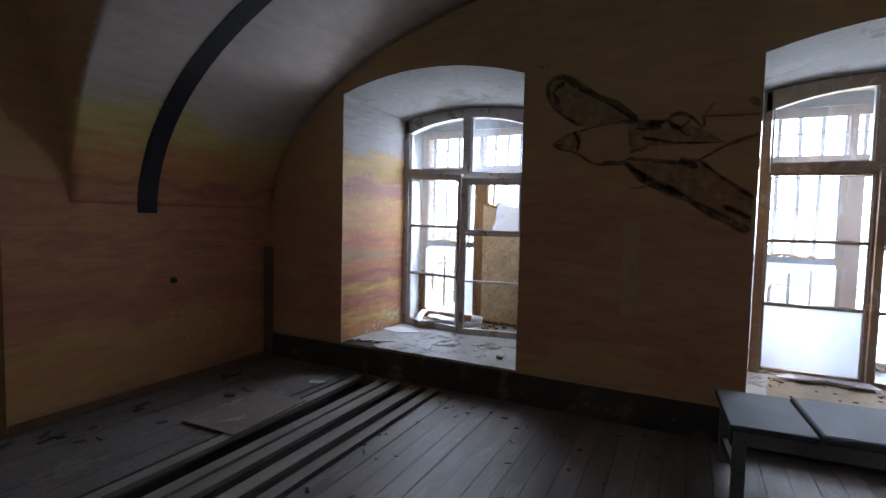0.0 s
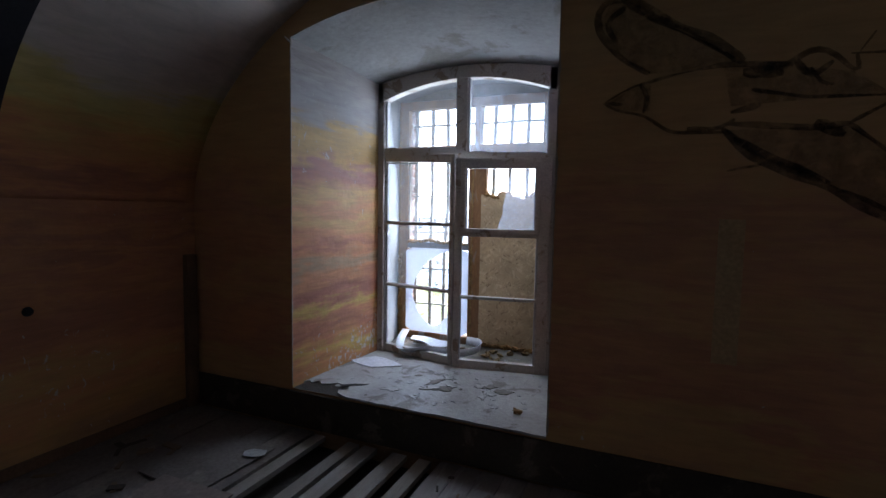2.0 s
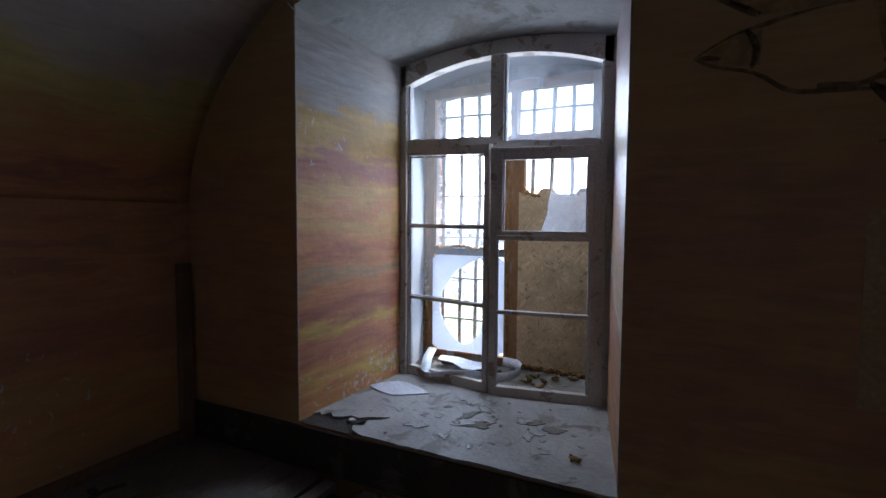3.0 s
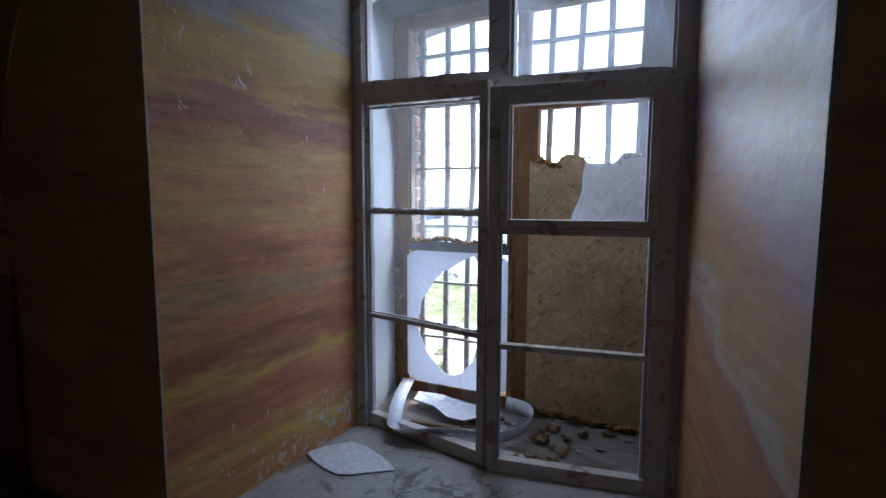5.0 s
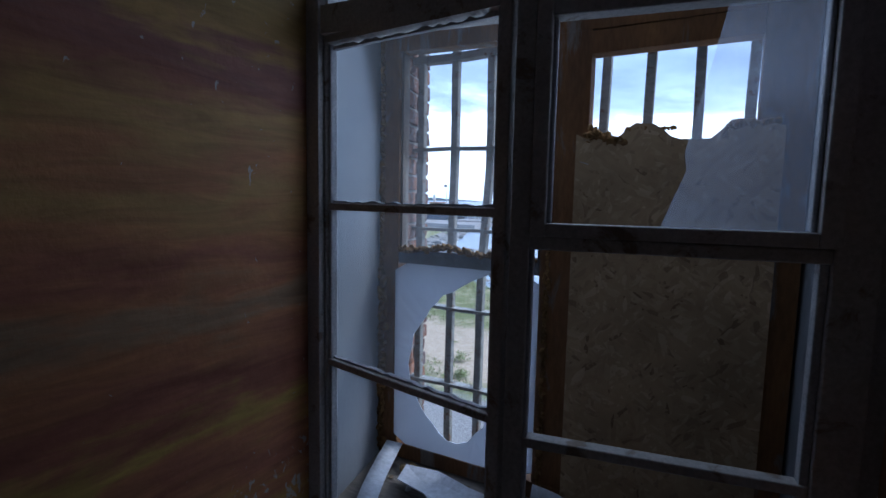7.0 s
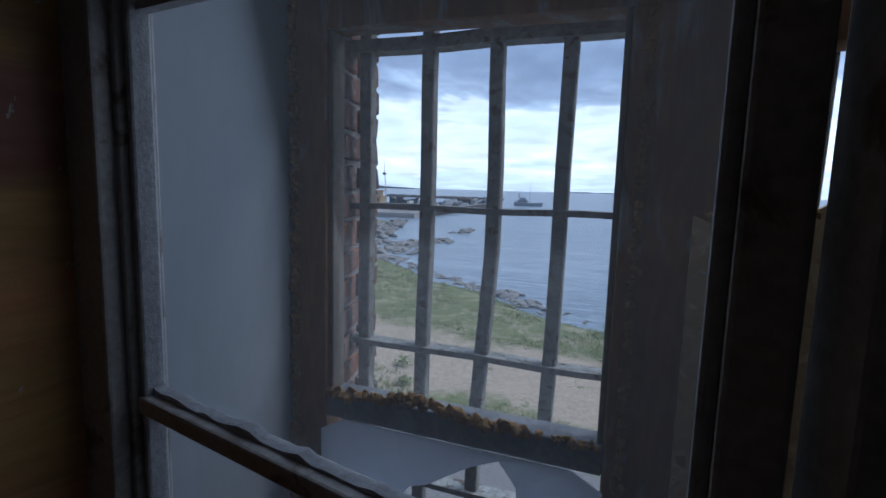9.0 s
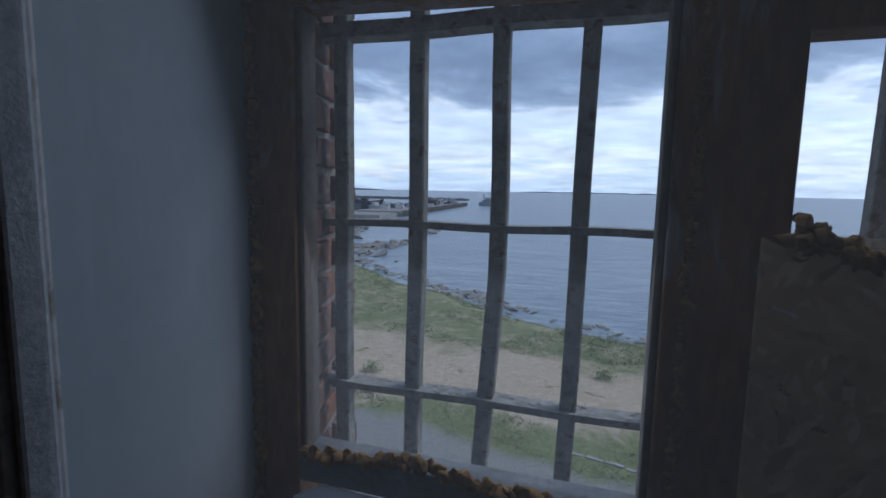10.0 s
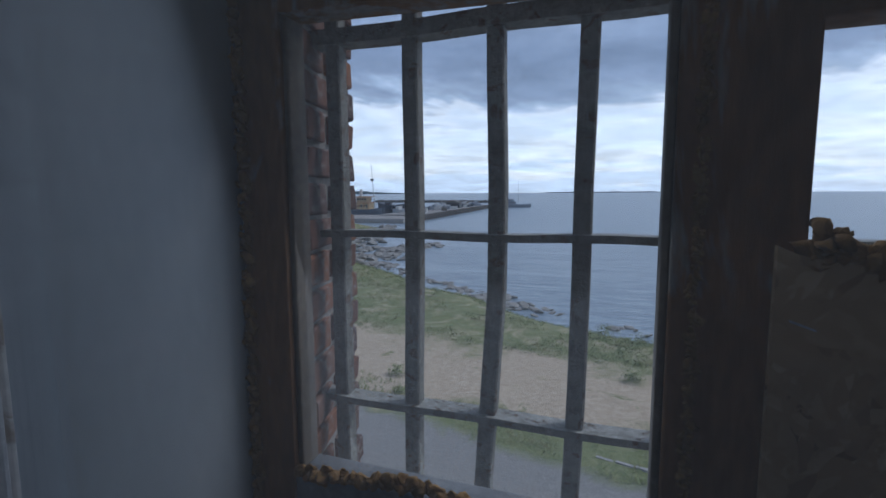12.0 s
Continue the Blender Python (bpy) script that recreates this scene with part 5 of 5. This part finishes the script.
stroke((2.58, 1.97), (2.70, 1.96), (2.92, 1.935), (3.06, 1.95), w=0.020)
stroke((3.06, 1.955), (3.20, 2.04), (3.39, 2.11), w=0.020)
stroke((3.05, 1.95), (3.20, 1.82), (3.385, 1.69), w=0.026)
stroke((2.57, 1.95), (2.70, 1.81), (2.93, 1.71), (3.14, 1.59), (3.36, 1.47), w=0.038)
stroke((3.20, 1.64), (3.37, 1.56), w=0.03)
stroke((2.60, 1.75), (2.75, 1.78), w=0.012)
stroke((2.68, 2.12), (2.90, 2.07), (3.19, 2.06), w=0.012)
stroke((2.60, 2.02), (2.72, 2.05), w=0.02)
stroke((1.91, 2.71), (1.95, 2.69), w=0.012)
stroke((1.96, 2.73), (1.99, 2.68), w=0.008)

stroke((2.12, 2.57), (2.02, 2.50), (2.10, 2.36), w=0.02)
stroke((2.62, 1.90), (2.80, 1.79), (3.00, 1.69), w=0.03)
stroke((2.93, 1.96), (3.04, 1.90), w=0.035)
stroke((2.42, 1.955), (2.56, 1.945), (2.62, 1.99), w=0.026)
stroke((2.84, 2.24), (2.90, 2.15), (2.98, 2.22), w=0.024)
stroke((2.64, 2.20), (2.80, 2.185), w=0.028)
smudge((2.0, 2.50), (2.05, 2.60), (2.12, 2.60), (2.40, 2.43), (2.62, 2.26), (2.40, 2.23), (2.24, 2.23), (2.11, 2.31))
smudge((2.58, 1.94), (3.05, 1.94), (3.38, 1.70), (3.37, 1.48), (3.14, 1.60), (2.93, 1.72), (2.70, 1.82))
smudge((2.05, 2.10), (2.15, 2.16), (2.25, 2.18), (2.25, 2.05), (2.12, 2.06))
smudge((2.56, 2.235), (2.82, 2.215), (3.05, 2.17), (3.20, 2.06), (2.90, 2.06), (2.60, 2.05))

# chipped pale plaster along the arrises of the niches
def arris(nx, spring):
    outline = ring(nx, nx + 1.782, 0.275, spring, spring + 0.145)
    fine = []
    for (xa, za), (xb, zb) in zip(outline, outline[1:]):
        n = max(1, int(math.dist((xa, za), (xb, zb)) / 0.025))
        fine += [(xa + (xb - xa) * i / n, za + (zb - za) * i / n) for i in range(n)]
    fine.append(outline[-1])
    bm = bmesh.new()
    prev = None
    mid = nx + 0.891
    for x, z in fine:
        n = noise.noise((x * 7, z * 7, nx)) + 0.6 * noise.noise((x * 30, z * 30, nx))
        w = 0.003 + 0.012 * max(0.0, n)
        d = 0.003 + 0.014 * max(0.0, noise.noise((x * 9, z * 9, nx + 5)))
        sx = -1 if x < mid else 1
        up = 1 if z > spring - 0.05 else 0
        ox, oz = (0, 1) if up and nx + 0.02 < x < nx + 1.76 else (sx, 0)
        cur = [bm.verts.new((x + ox * w, -0.0025, z + oz * w)), bm.verts.new((x - ox * 0.0025, -0.0025, z - oz * 0.0025)), bm.verts.new((x - ox * 0.0025 + 0.0, d, z - oz * 0.0025))]
        if prev:
            for k in range(2):
                bm.faces.new((prev[k], prev[k + 1], cur[k + 1], cur[k]))
        prev = cur
    return tagged(part("trim", bm, M_ARRIS), "chipped pale plaster edge of the niche", "plaster edge", kind="structure")


M_ARRIS = mottled("bare_plaster", (0.40, 0.36, 0.32), (0.26, 0.22, 0.18), 20, 0.9, 0.2, 80, 0.4, 0.004)
for nx, spring in zip(NICHES, SPRING):
    arris(nx, spring)
bm = bmesh.new()
bmesh.ops.create_cone(bm, cap_ends=True, segments=8, radius1=0.006, radius2=0.004, depth=0.06, matrix=pose(-0.004, -0.025, 2.63, 70, 0, 0))
tagged(part("nail", bm, M_IRON), "bent iron nail in the plaster beside the niche arch", "nail")

# sill screed of the left niche, broken away at its front corner
rs = random.Random(17)
front = [(0.0, 0.10), (0.03, 0.15), (0.07, 0.12), (0.10, 0.17), (0.15, 0.13), (0.20, 0.15), (0.24, 0.19), (0.30, 0.18), (0.36, 0.23), (0.47, 0.27), (0.43, 0.21), (0.36, 0.17), (0.39, 0.11), (0.33, 0.08), (0.36, 0.03), (0.42, 0.0)]
xx = 0.46
while xx < 1.75:
    front.append((xx, -0.012 + rs.uniform(-0.008, 0.008)))
    xx += rs.uniform(0.03, 0.09)
front += [(1.782, -0.012), (1.61, 1.06), (0.07, 1.06)]
bm = bmesh.new()
lo = [bm.verts.new((x, y, 0.2585)) for x, y in front]
hi = [bm.verts.new((x, y, 0.272)) for x, y in front]
bm.faces.new(lo[::-1])
bm.faces.new(hi)
for i in range(len(front)):
    j = (i + 1) % len(front)
    bm.faces.new((lo[i], lo[j], hi[j], hi[i]))
bmesh.ops.triangulate(bm, faces=[f for f in bm.faces if len(f.verts) > 4])
tagged(part("trim", bm, M_SILL), "worn grey sill screed with a broken front corner", "window sill", kind="structure")

M_SCRAPDARK = mottled("bare_flake", (0.22, 0.20, 0.18), (0.14, 0.13, 0.12), 8, 0.8, 0.3, 60, 0.3, 0.003)
M_FLAKE = mottled("paint_flake", (0.42, 0.42, 0.43), (0.34, 0.34, 0.35), 8, 0.7, 0.3, 60, 0.3, 0.003)
M_PEEL = mottled("peeling_sill_paint", (0.42, 0.42, 0.42), (0.30, 0.295, 0.29), 9, 0.6, 0.4, 50, 0.5, 0.005, (0.17, 0.155, 0.14), 2.0)
M_BARE = mottled("bare_sill", (0.22, 0.205, 0.19), (0.15, 0.135, 0.12), 9, 0.85, 0.2, 60, 0.5, 0.004)
M_PAPER = mottled("grey_white_plastic", (0.66, 0.68, 0.74), (0.58, 0.60, 0.66), 3, 0.6, 0.3, 40, 0.1, 0.002)


def plate(name, cx, cy, z, pts, th, mat, label, cat, curl=0.0, group="", turn=0):
    """Thin loose piece with a given outline, curled up at its rim."""
    bm = bmesh.new()
    k = len(pts)
    rings_ = []
    for t in (th, 0.0):
        c = bm.verts.new((0, 0, t))
        rim_ = [bm.verts.new((x, y, t + curl * (0.6 + 0.8 * noise.noise((x * 9 + cx, y * 9 + cy, 1))))) for x, y in pts]
        mid_ = [bm.verts.new((x * 0.6, y * 0.6, t + curl * 0.15)) for x, y in pts]
        rings_.append((c, mid_, rim_))
    for (c, mi_, ri_), up in zip(rings_, (1, 0)):
        for i in range(k):
            j = (i + 1) % k
            a = (c, mi_[i], mi_[j])
            b = (mi_[i], ri_[i], ri_[j], mi_[j])
            bm.faces.new(a if up else a[::-1])
            bm.faces.new(b if up else b[::-1])
    for i in range(k):
        j = (i + 1) % k
        bm.faces.new((rings_[0][2][j], rings_[0][2][i], rings_[1][2][i], rings_[1][2][j]))
    bmesh.ops.recalc_face_normals(bm, faces=bm.faces[:])
    ob = part(name, bm, mat)
    ob.matrix_basis = pose(cx, cy, z, 0, 0, turn)
    return tagged(ob, label, cat, group)


def blob(w, h, n, seed, rough=0.25):
    r_ = random.Random(seed)
    return [(w * (1 + rough * r_.uniform(-1, 1)) * math.cos(2 * math.pi * i / n), h * (1 + rough * r_.uniform(-1, 1)) * math.sin(2 * math.pi * i / n)) for i in range(n)]


plate("plastic_offcut", 0.27, 0.70, 0.273, [(-0.235, -0.03), (-0.17, -0.07), (-0.09, -0.10), (0.006, -0.118), (0.06, -0.095), (0.13, -0.04), (0.215, 0.02), (0.17, 0.055), (0.08, 0.10), (-0.02, 0.14), (-0.106, 0.15), (-0.19, 0.06)], 0.004, M_PAPER, "leaf-shaped offcut of white plastic lying on the sill", "plastic offcut", 0.004)
rf = random.Random(23)
for i in range(46):
    fx, fy = rf.uniform(0.25, 1.6), rf.uniform(0.06, 0.98)
    if fx < 0.6 and 0.5 < fy < 0.85:
        continue
    sz = rf.choice((0.008, 0.012, 0.018, 0.03))
    plate("paint_flake", fx, fy, 0.2725, blob(sz, sz * rf.uniform(0.5, 0.9), 9, 100 + i, 0.35), 0.002, M_FLAKE if rf.random() < 0.85 else M_SCRAPDARK, "curled flake of old paint on the sill", "paint flake", 0.004 if sz < 0.03 else 0.006, "flakes on the sill", rf.uniform(0, 180))


for i in range(16):
    px, py = rf.gauss(0.95, 0.24), rf.gauss(0.48, 0.2)
    if not (0.5 < px < 1.5 and 0.08 < py < 0.9):
        continue
    plate("peeling_paint", px, py, 0.2722, blob(rf.uniform(0.035, 0.085), rf.uniform(0.025, 0.05), 15, 500 + i, 0.45), 0.0025, M_PEEL if i % 3 else M_BARE, "lifted skin of peeling grey paint on the sill", "peeling paint", 0.007 if i % 3 else 0.001, "peeling paint on the sill", rf.uniform(0, 180))

M_CRUST = mottled("foam_crust", (0.36, 0.26, 0.14), (0.20, 0.13, 0.065), 30, 0.95, 0.15, 120, 0.8, 0.006)


def foam_lump(x, y, z, s, seed):
    r_ = random.Random(seed)
    bm = bmesh.new()
    for _ in range(4):
        bmesh.ops.create_icosphere(bm, subdivisions=2, radius=1.0, matrix=pose(r_.uniform(-s, s), r_.uniform(-s, s) * 0.6, s * 0.5, r_.uniform(0, 90), r_.uniform(0, 90), 0) @ Matrix.Diagonal((s * r_.uniform(.5, 1), s * r_.uniform(.4, .8), s * r_.uniform(.2, .45), 1)))
    for v in bm.verts:
        v.co += Vector(noise.noise_vector(v.co * 38 + Vector((seed, 0, 0)))) * s * 0.5 + Vector(noise.noise_vector(v.co * 120)) * s * 0.2
        v.co.z = max(0.0, v.co.z)
    ob = part("foam_lump", bm, M_CRUST, None, "", True)
    ob.matrix_basis = pose(x, y, z, 0, 0, r_.uniform(0, 180))
    return tagged(ob, "crumbled lump of yellow building foam between the windows", "foam", "foam lumps")


for i, (lx, ly, ls) in enumerate(((0.93, 1.07, 0.022), (0.99, 1.08, 0.026), (1.04, 1.07, 0.028), (1.09, 1.09, 0.026), (1.02, 1.28, 0.032), (1.06, 1.24, 0.022), (1.12, 1.20, 0.022), (1.10, 1.34, 0.026), (1.02, 1.42, 0.03),
                                 (0.98, 1.36, 0.022), (0.60, 1.30, 0.022), (0.50, 1.40, 0.02), (0.20, 1.50, 0.028), (0.10, 1.44, 0.024), (1.18, 1.44, 0.03), (1.30, 1.48, 0.026))):
    foam_lump(lx, ly, 0.2655, ls, 60 + i)
foam_lump(1.55, 0.22, 0.2725, 0.024, 99)


def plastic_strip():
    """Long cut strip of white plastic lying in a loop, flat at one end and on edge at the other."""
    pts = [Vector(p) for p in ((0.10, 1.53, 0.36), (0.20, 1.25, 0.365), (0.285, 1.06, 0.36), (0.335, 0.965, 0.315), (0.43, 0.965, 0.315), (0.56, 1.0, 0.33), (0.70, 1.05, 0.32), (0.83, 1.13, 0.295), (0.905, 1.25, 0.29), (0.92, 1.38, 0.295), (0.86, 1.48, 0.30), (0.72, 1.51, 0.30))]
    tilt = (8, 8, 14, 35, 45, 50, 60, 70, 76, 80, 78, 70)
    bm = bmesh.new()
    fine, tl = [], []
    for i in range(len(pts) - 1):
        for s in range(6):
            t = s / 6
            p0, p1, p2, p3 = pts[max(0, i - 1)], pts[i], pts[i + 1], pts[min(len(pts) - 1, i + 2)]
            fine.append(0.5 * ((2 * p1) + (p2 - p0) * t + (2 * p0 - 5 * p1 + 4 * p2 - p3) * t * t + (3 * p1 - p0 - 3 * p2 + p3) * t ** 3))
            tl.append(tilt[i] + (tilt[i + 1] - tilt[i]) * t)
    prev = None
    for i, p in enumerate(fine):
        d = (fine[min(i + 1, len(fine) - 1)] - fine[max(i - 1, 0)]).normalized()
        side = d.cross(Vector((0, 0, 1))).normalized()
        a = radians(tl[i])
        w = (side * math.cos(a) + Vector((0, 0, 1)) * math.sin(a)) * 0.036
        nrm = w.cross(d).normalized() * 0.0015
        q = p + Vector((0, 0, 0.036 * math.sin(a) - 0.008))
        cur = [bm.verts.new(q - w - nrm), bm.verts.new(q + w - nrm), bm.verts.new(q + w + nrm), bm.verts.new(q - w + nrm)]
        if prev:
            for k in range(4):
                bm.faces.new((prev[k], prev[(k + 1) % 4], cur[(k + 1) % 4], cur[k]))
        prev = cur
    bmesh.ops.recalc_face_normals(bm, faces=bm.faces[:])
    return tagged(part("plastic_strip", bm, M_PAPER, None, "", True), "curled cut strip of white plastic lying between the windows", "plastic strip")


plastic_strip()
plate("plastic_offcut", 0.46, 1.34, 0.30, [(-0.24, 0.10), (-0.22, 0.0), (-0.08, -0.03), (0.04, -0.11), (0.14, -0.12), (0.20, -0.04), (0.24, 0.06), (0.05, 0.10), (-0.10, 0.13)], 0.004, M_PAPER, "wavy offcut of white plastic between the windows", "plastic offcut", 0.03)
M_SCRAP = mottled("scrap_wood", (0.20, 0.15, 0.10), (0.13, 0.10, 0.07), 6, 0.85, 0.2, 60, 0.3, 0.003)
for i, (sx, sy, sl, st) in enumerate(((0.45, 1.20, 0.14, 8), (0.72, 1.24, 0.12, -6), (0.36, 1.46, 0.13, 12), (0.66, 1.40, 0.10, 20))):
    ob = part("wood_scrap", box(-sl, sl, -0.018, 0.018, 0.0, 0.016, 0.003), M_SCRAP)
    ob.matrix_basis = pose(sx, sy, 0.266, 0, 0, st)
    tagged(ob, "splintered scrap of brown wood between the windows", "wood scrap", "wood scraps")
for i in range(22):
    plate("paint_flake", rf.uniform(0.08, 1.4), rf.uniform(1.15, 1.55), 0.2665, blob(rf.uniform(0.01, 0.03), 0.012, 8, 300 + i, 0.35), 0.002, M_FLAKE if i % 3 else M_SCRAP, "flake of paint lying between the windows", "paint flake", 0.004, "flakes between the windows", rf.uniform(0, 180))

# litter on the sill behind the bench
M_TAN = mottled("sill_litter", (0.36, 0.29, 0.21), (0.24, 0.19, 0.14), 6, 0.9, 0.2, 60, 0.6, 0.006)
plate("film_scrap", 3.98, 0.93, 0.262, [(-0.34, -0.05), (-0.10, -0.09), (0.02, -0.03), (0.22, -0.10), (0.36, -0.04), (0.30, 0.03), (0.05, 0.05), (-0.20, 0.04)], 0.003, M_PAPER, "crumpled strip of pale film on the window sill", "film scrap", 0.05)
plate("film_scrap", 4.62, 0.62, 0.262, [(-0.10, -0.05), (0.04, -0.07), (0.13, -0.01), (0.06, 0.06), (-0.08, 0.05)], 0.003, M_PAPER, "crumpled strip of pale film on the window sill", "film scrap", 0.03)
plate("plaster_dust", 4.25, 0.52, 0.2595, [(-0.72, -0.40), (-0.40, -0.47), (0.0, -0.42), (0.4, -0.48), (0.74, -0.38), (0.68, 0.0), (0.60, 0.44), (0.2, 0.48), (-0.3, 0.46), (-0.62, 0.42), (-0.68, 0.05)], 0.0025, M_TAN, "layer of tan plaster dust on the window sill", "plaster dust", 0.001)
for i in range(40):
    plate("plaster_crumb", rf.uniform(3.55, 4.9), 0.12 + 0.8 * rf.random() ** 0.6, 0.2622, blob(rf.uniform(0.006, 0.02), rf.uniform(0.005, 0.014), 7, 700 + i, 0.35), rf.uniform(0.003, 0.008), M_TAN, "tan crumb of plaster on the window sill", "plaster crumb", 0.004, "plaster crumbs on the sill", rf.uniform(0, 180))

# loose hardboard sheet on the floor by the lifted planks
M_BOARD = mottled("hardboard", (0.24, 0.19, 0.17), (0.17, 0.135, 0.125), 3, 0.8, 0.3, 40, 0.2, 0.003, (0.28, 0.25, 0.23), 0.8)
ob = part("hardboard_sheet", box(-0.25, 0.25, -0.36, 0.36, 0.0, 0.008, 0.001), M_BOARD)
ob.matrix_basis = pose(0.075, -1.20, 0.004, 0, 0, 2)
tagged(ob, "dusty brown hardboard sheet lying over the floor", "board")
ob = part("hardboard_sheet", box(-0.24, 0.24, -0.28, 0.28, 0.0, 0.005, 0.001), M_DUSTY)
ob.matrix_basis = pose(-0.10, -0.62, 0.004, 0, 0, -3)
tagged(ob, "dusty brown hardboard sheet lying near the niche", "board")
plate("paper_scrap", 0.10, -0.46, 0.012, [(-0.06, -0.04), (0.02, -0.05), (0.07, -0.02), (0.06, 0.04), (-0.03, 0.045), (-0.07, 0.01)], 0.002, M_FLAKE, "crumpled pale paper scrap on the floor", "paper", 0.01, "", 20)
rr = random.Random(57)
for i in range(44):
    dx, dy = 1.15 + 2.2 * rr.random() ** 1.8, -0.15 - 2.0 * rr.random() ** 1.5
    ob = part("rubble_chip", box(-0.012, 0.012, -0.008, 0.008, 0, 0.006, 0.0015), M_SCRAP if i % 3 else M_DUST)
    ob.matrix_basis = pose(dx, dy, 0.0015, 0, 0, rr.uniform(0, 180)) @ Matrix.Diagonal((rr.uniform(0.6, 2.4), rr.uniform(0.6, 1.4), 1, 1))
    tagged(ob, "small splinter of debris on the floor boards", "debris", "debris on the floor boards")
rr = random.Random(31)
for i in range(26):
    dx, dy = rr.uniform(XL + 0.1, -0.26), rr.uniform(-2.6, -0.2)
    ob = part("rubble_chip", box(-0.03, 0.03, -0.018, 0.018, 0, rr.uniform(0.004, 0.014), 0.002), M_DUST if i % 2 else M_SCRAP)
    ob.matrix_basis = pose(dx, dy, -0.004 , 0, 0, rr.uniform(0, 180)) @ Matrix.Diagonal((rr.uniform(0.6, 2.2), rr.uniform(0.6, 1.4), 1, 1))
    tagged(ob, "chip of rubble on the dusty floor", "rubble", "rubble on the floor")

# plaster patch on the wall between the windows
M_PATCH = mottled("plaster_patch", (0.46, 0.32, 0.18), (0.40, 0.27, 0.15), 5, 0.85, 0.2, 50, 0.3, 0.004)
tagged(part("trim", box(2.565, 2.675, -0.004, 0.0, 0.80, 1.50, 0.001), M_PATCH), "narrow paler plaster patch on the mural wall", "plaster patch", kind="structure")

# ---- bench below the second window ----
M_VINYL = mottled("grey_vinyl", (0.095, 0.10, 0.115), (0.07, 0.075, 0.085), 3, 0.7, 0.3, 80, 0.2, 0.002)
M_BENCH = mottled("bench_paint", (0.22, 0.21, 0.20), (0.15, 0.145, 0.14), 5, 0.6, 0.3, 60, 0.2, 0.003)
bench = empty("bench", pose(3.21, -0.55, 0.0, 0, 0, 4), "grey vinyl-topped bench with pale legs below the window", "bench")
part("seat", box(0.0, 0.395, -0.31, 0.31, 0.405, 0.44, 0.008), M_VINYL, bench)
part("cushion", box(0.40, 1.55, -0.31, 0.31, 0.405, 0.455, 0.02), M_VINYL, bench, "padded grey vinyl")
part("apron", box(0.05, 1.50, -0.27, -0.245, 0.32, 0.404, 0.003), M_BENCH, bench)
part("apron", box(0.05, 1.50, 0.245, 0.27, 0.32, 0.404, 0.003), M_BENCH, bench)
for lx in (0.03, 1.46):
    for ly in (-0.28, 0.22):
        part("leg", box(lx, lx + 0.06, ly, ly + 0.06, 0.0, 0.404, 0.004), M_BENCH, bench)
    part("stretcher", box(lx + 0.015, lx + 0.045, -0.22, 0.22, 0.12, 0.16, 0.003), M_BENCH, bench)


# ---- brick reveals outside, brick by brick ----
def brick_material():
    m, nt, b = material("old_brick", 0.9, 0.0, 0.2)
    v = coords(nt)
    info = nt.nodes.new("ShaderNodeObjectInfo")
    r_ = ramp_node(nt, [(0.0, (0.08, 0.05, 0.046)), (0.35, (0.11, 0.055, 0.042)), (0.6, (0.15, 0.068, 0.045)), (0.76, (0.20, 0.085, 0.045)), (0.86, (0.24, 0.105, 0.055)), (1.0, (0.11, 0.085, 0.08))])
    nt.links.new(info.outputs["Random"], r_.inputs["Fac"])
    n = noise_node(nt, v, 22, 6, 0.65)
    col = mixed(nt, clip_range(nt, n.outputs["Fac"], 0.52, 0.66), r_.outputs["Color"], (0.26, 0.22, 0.20))
    nt.links.new(col, b.inputs["Base Color"])
    bump(nt, b, n.outputs["Fac"], 0.7, 0.008)
    return m


M_BRICK = brick_material()
wall = bpy.data.objects["wall_window"]


def brick_mesh(w, h, seed):
    bm = box(0.0, 0.03, 0.0, w, 0.0, h, 0.006)
    for v in bm.verts:
        v.co += Vector(noise.noise_vector(v.co * 30 + Vector((seed * 3.1, 0, 0)))) * 0.009
    bm.normal_update()
    me = bpy.data.meshes.new("brick")
    bm.to_mesh(me)
    bm.free()
    me.materials.append(M_BRICK)
    return me


full = [brick_mesh(0.165, 0.063, i) for i in range(4)]
half = [brick_mesh(0.112, 0.063, 5 + i) for i in range(4)]
rb = random.Random(44)
for nx in NICHES:
    z, row = 0.205, 0
    while z < 2.46:
        order = (full, half) if row % 2 else (half, full)
        y = 1.648
        for kind_ in order:
            w = 0.165 if kind_ is full else 0.112
            t = (y - 1.64) / (OUT - 1.64)
            ob = new("brick", rb.choice(kind_))
            ob.parent = wall
            ob.matrix_basis = pose(nx + 0.062 - 0.068 * t - 0.021 + rb.uniform(-0.003, 0.004), y + (0.012 if y > 1.7 else 0), z, 0, 0, 12.2)
            y += w + 0.012
        z += 0.0745
        row += 1
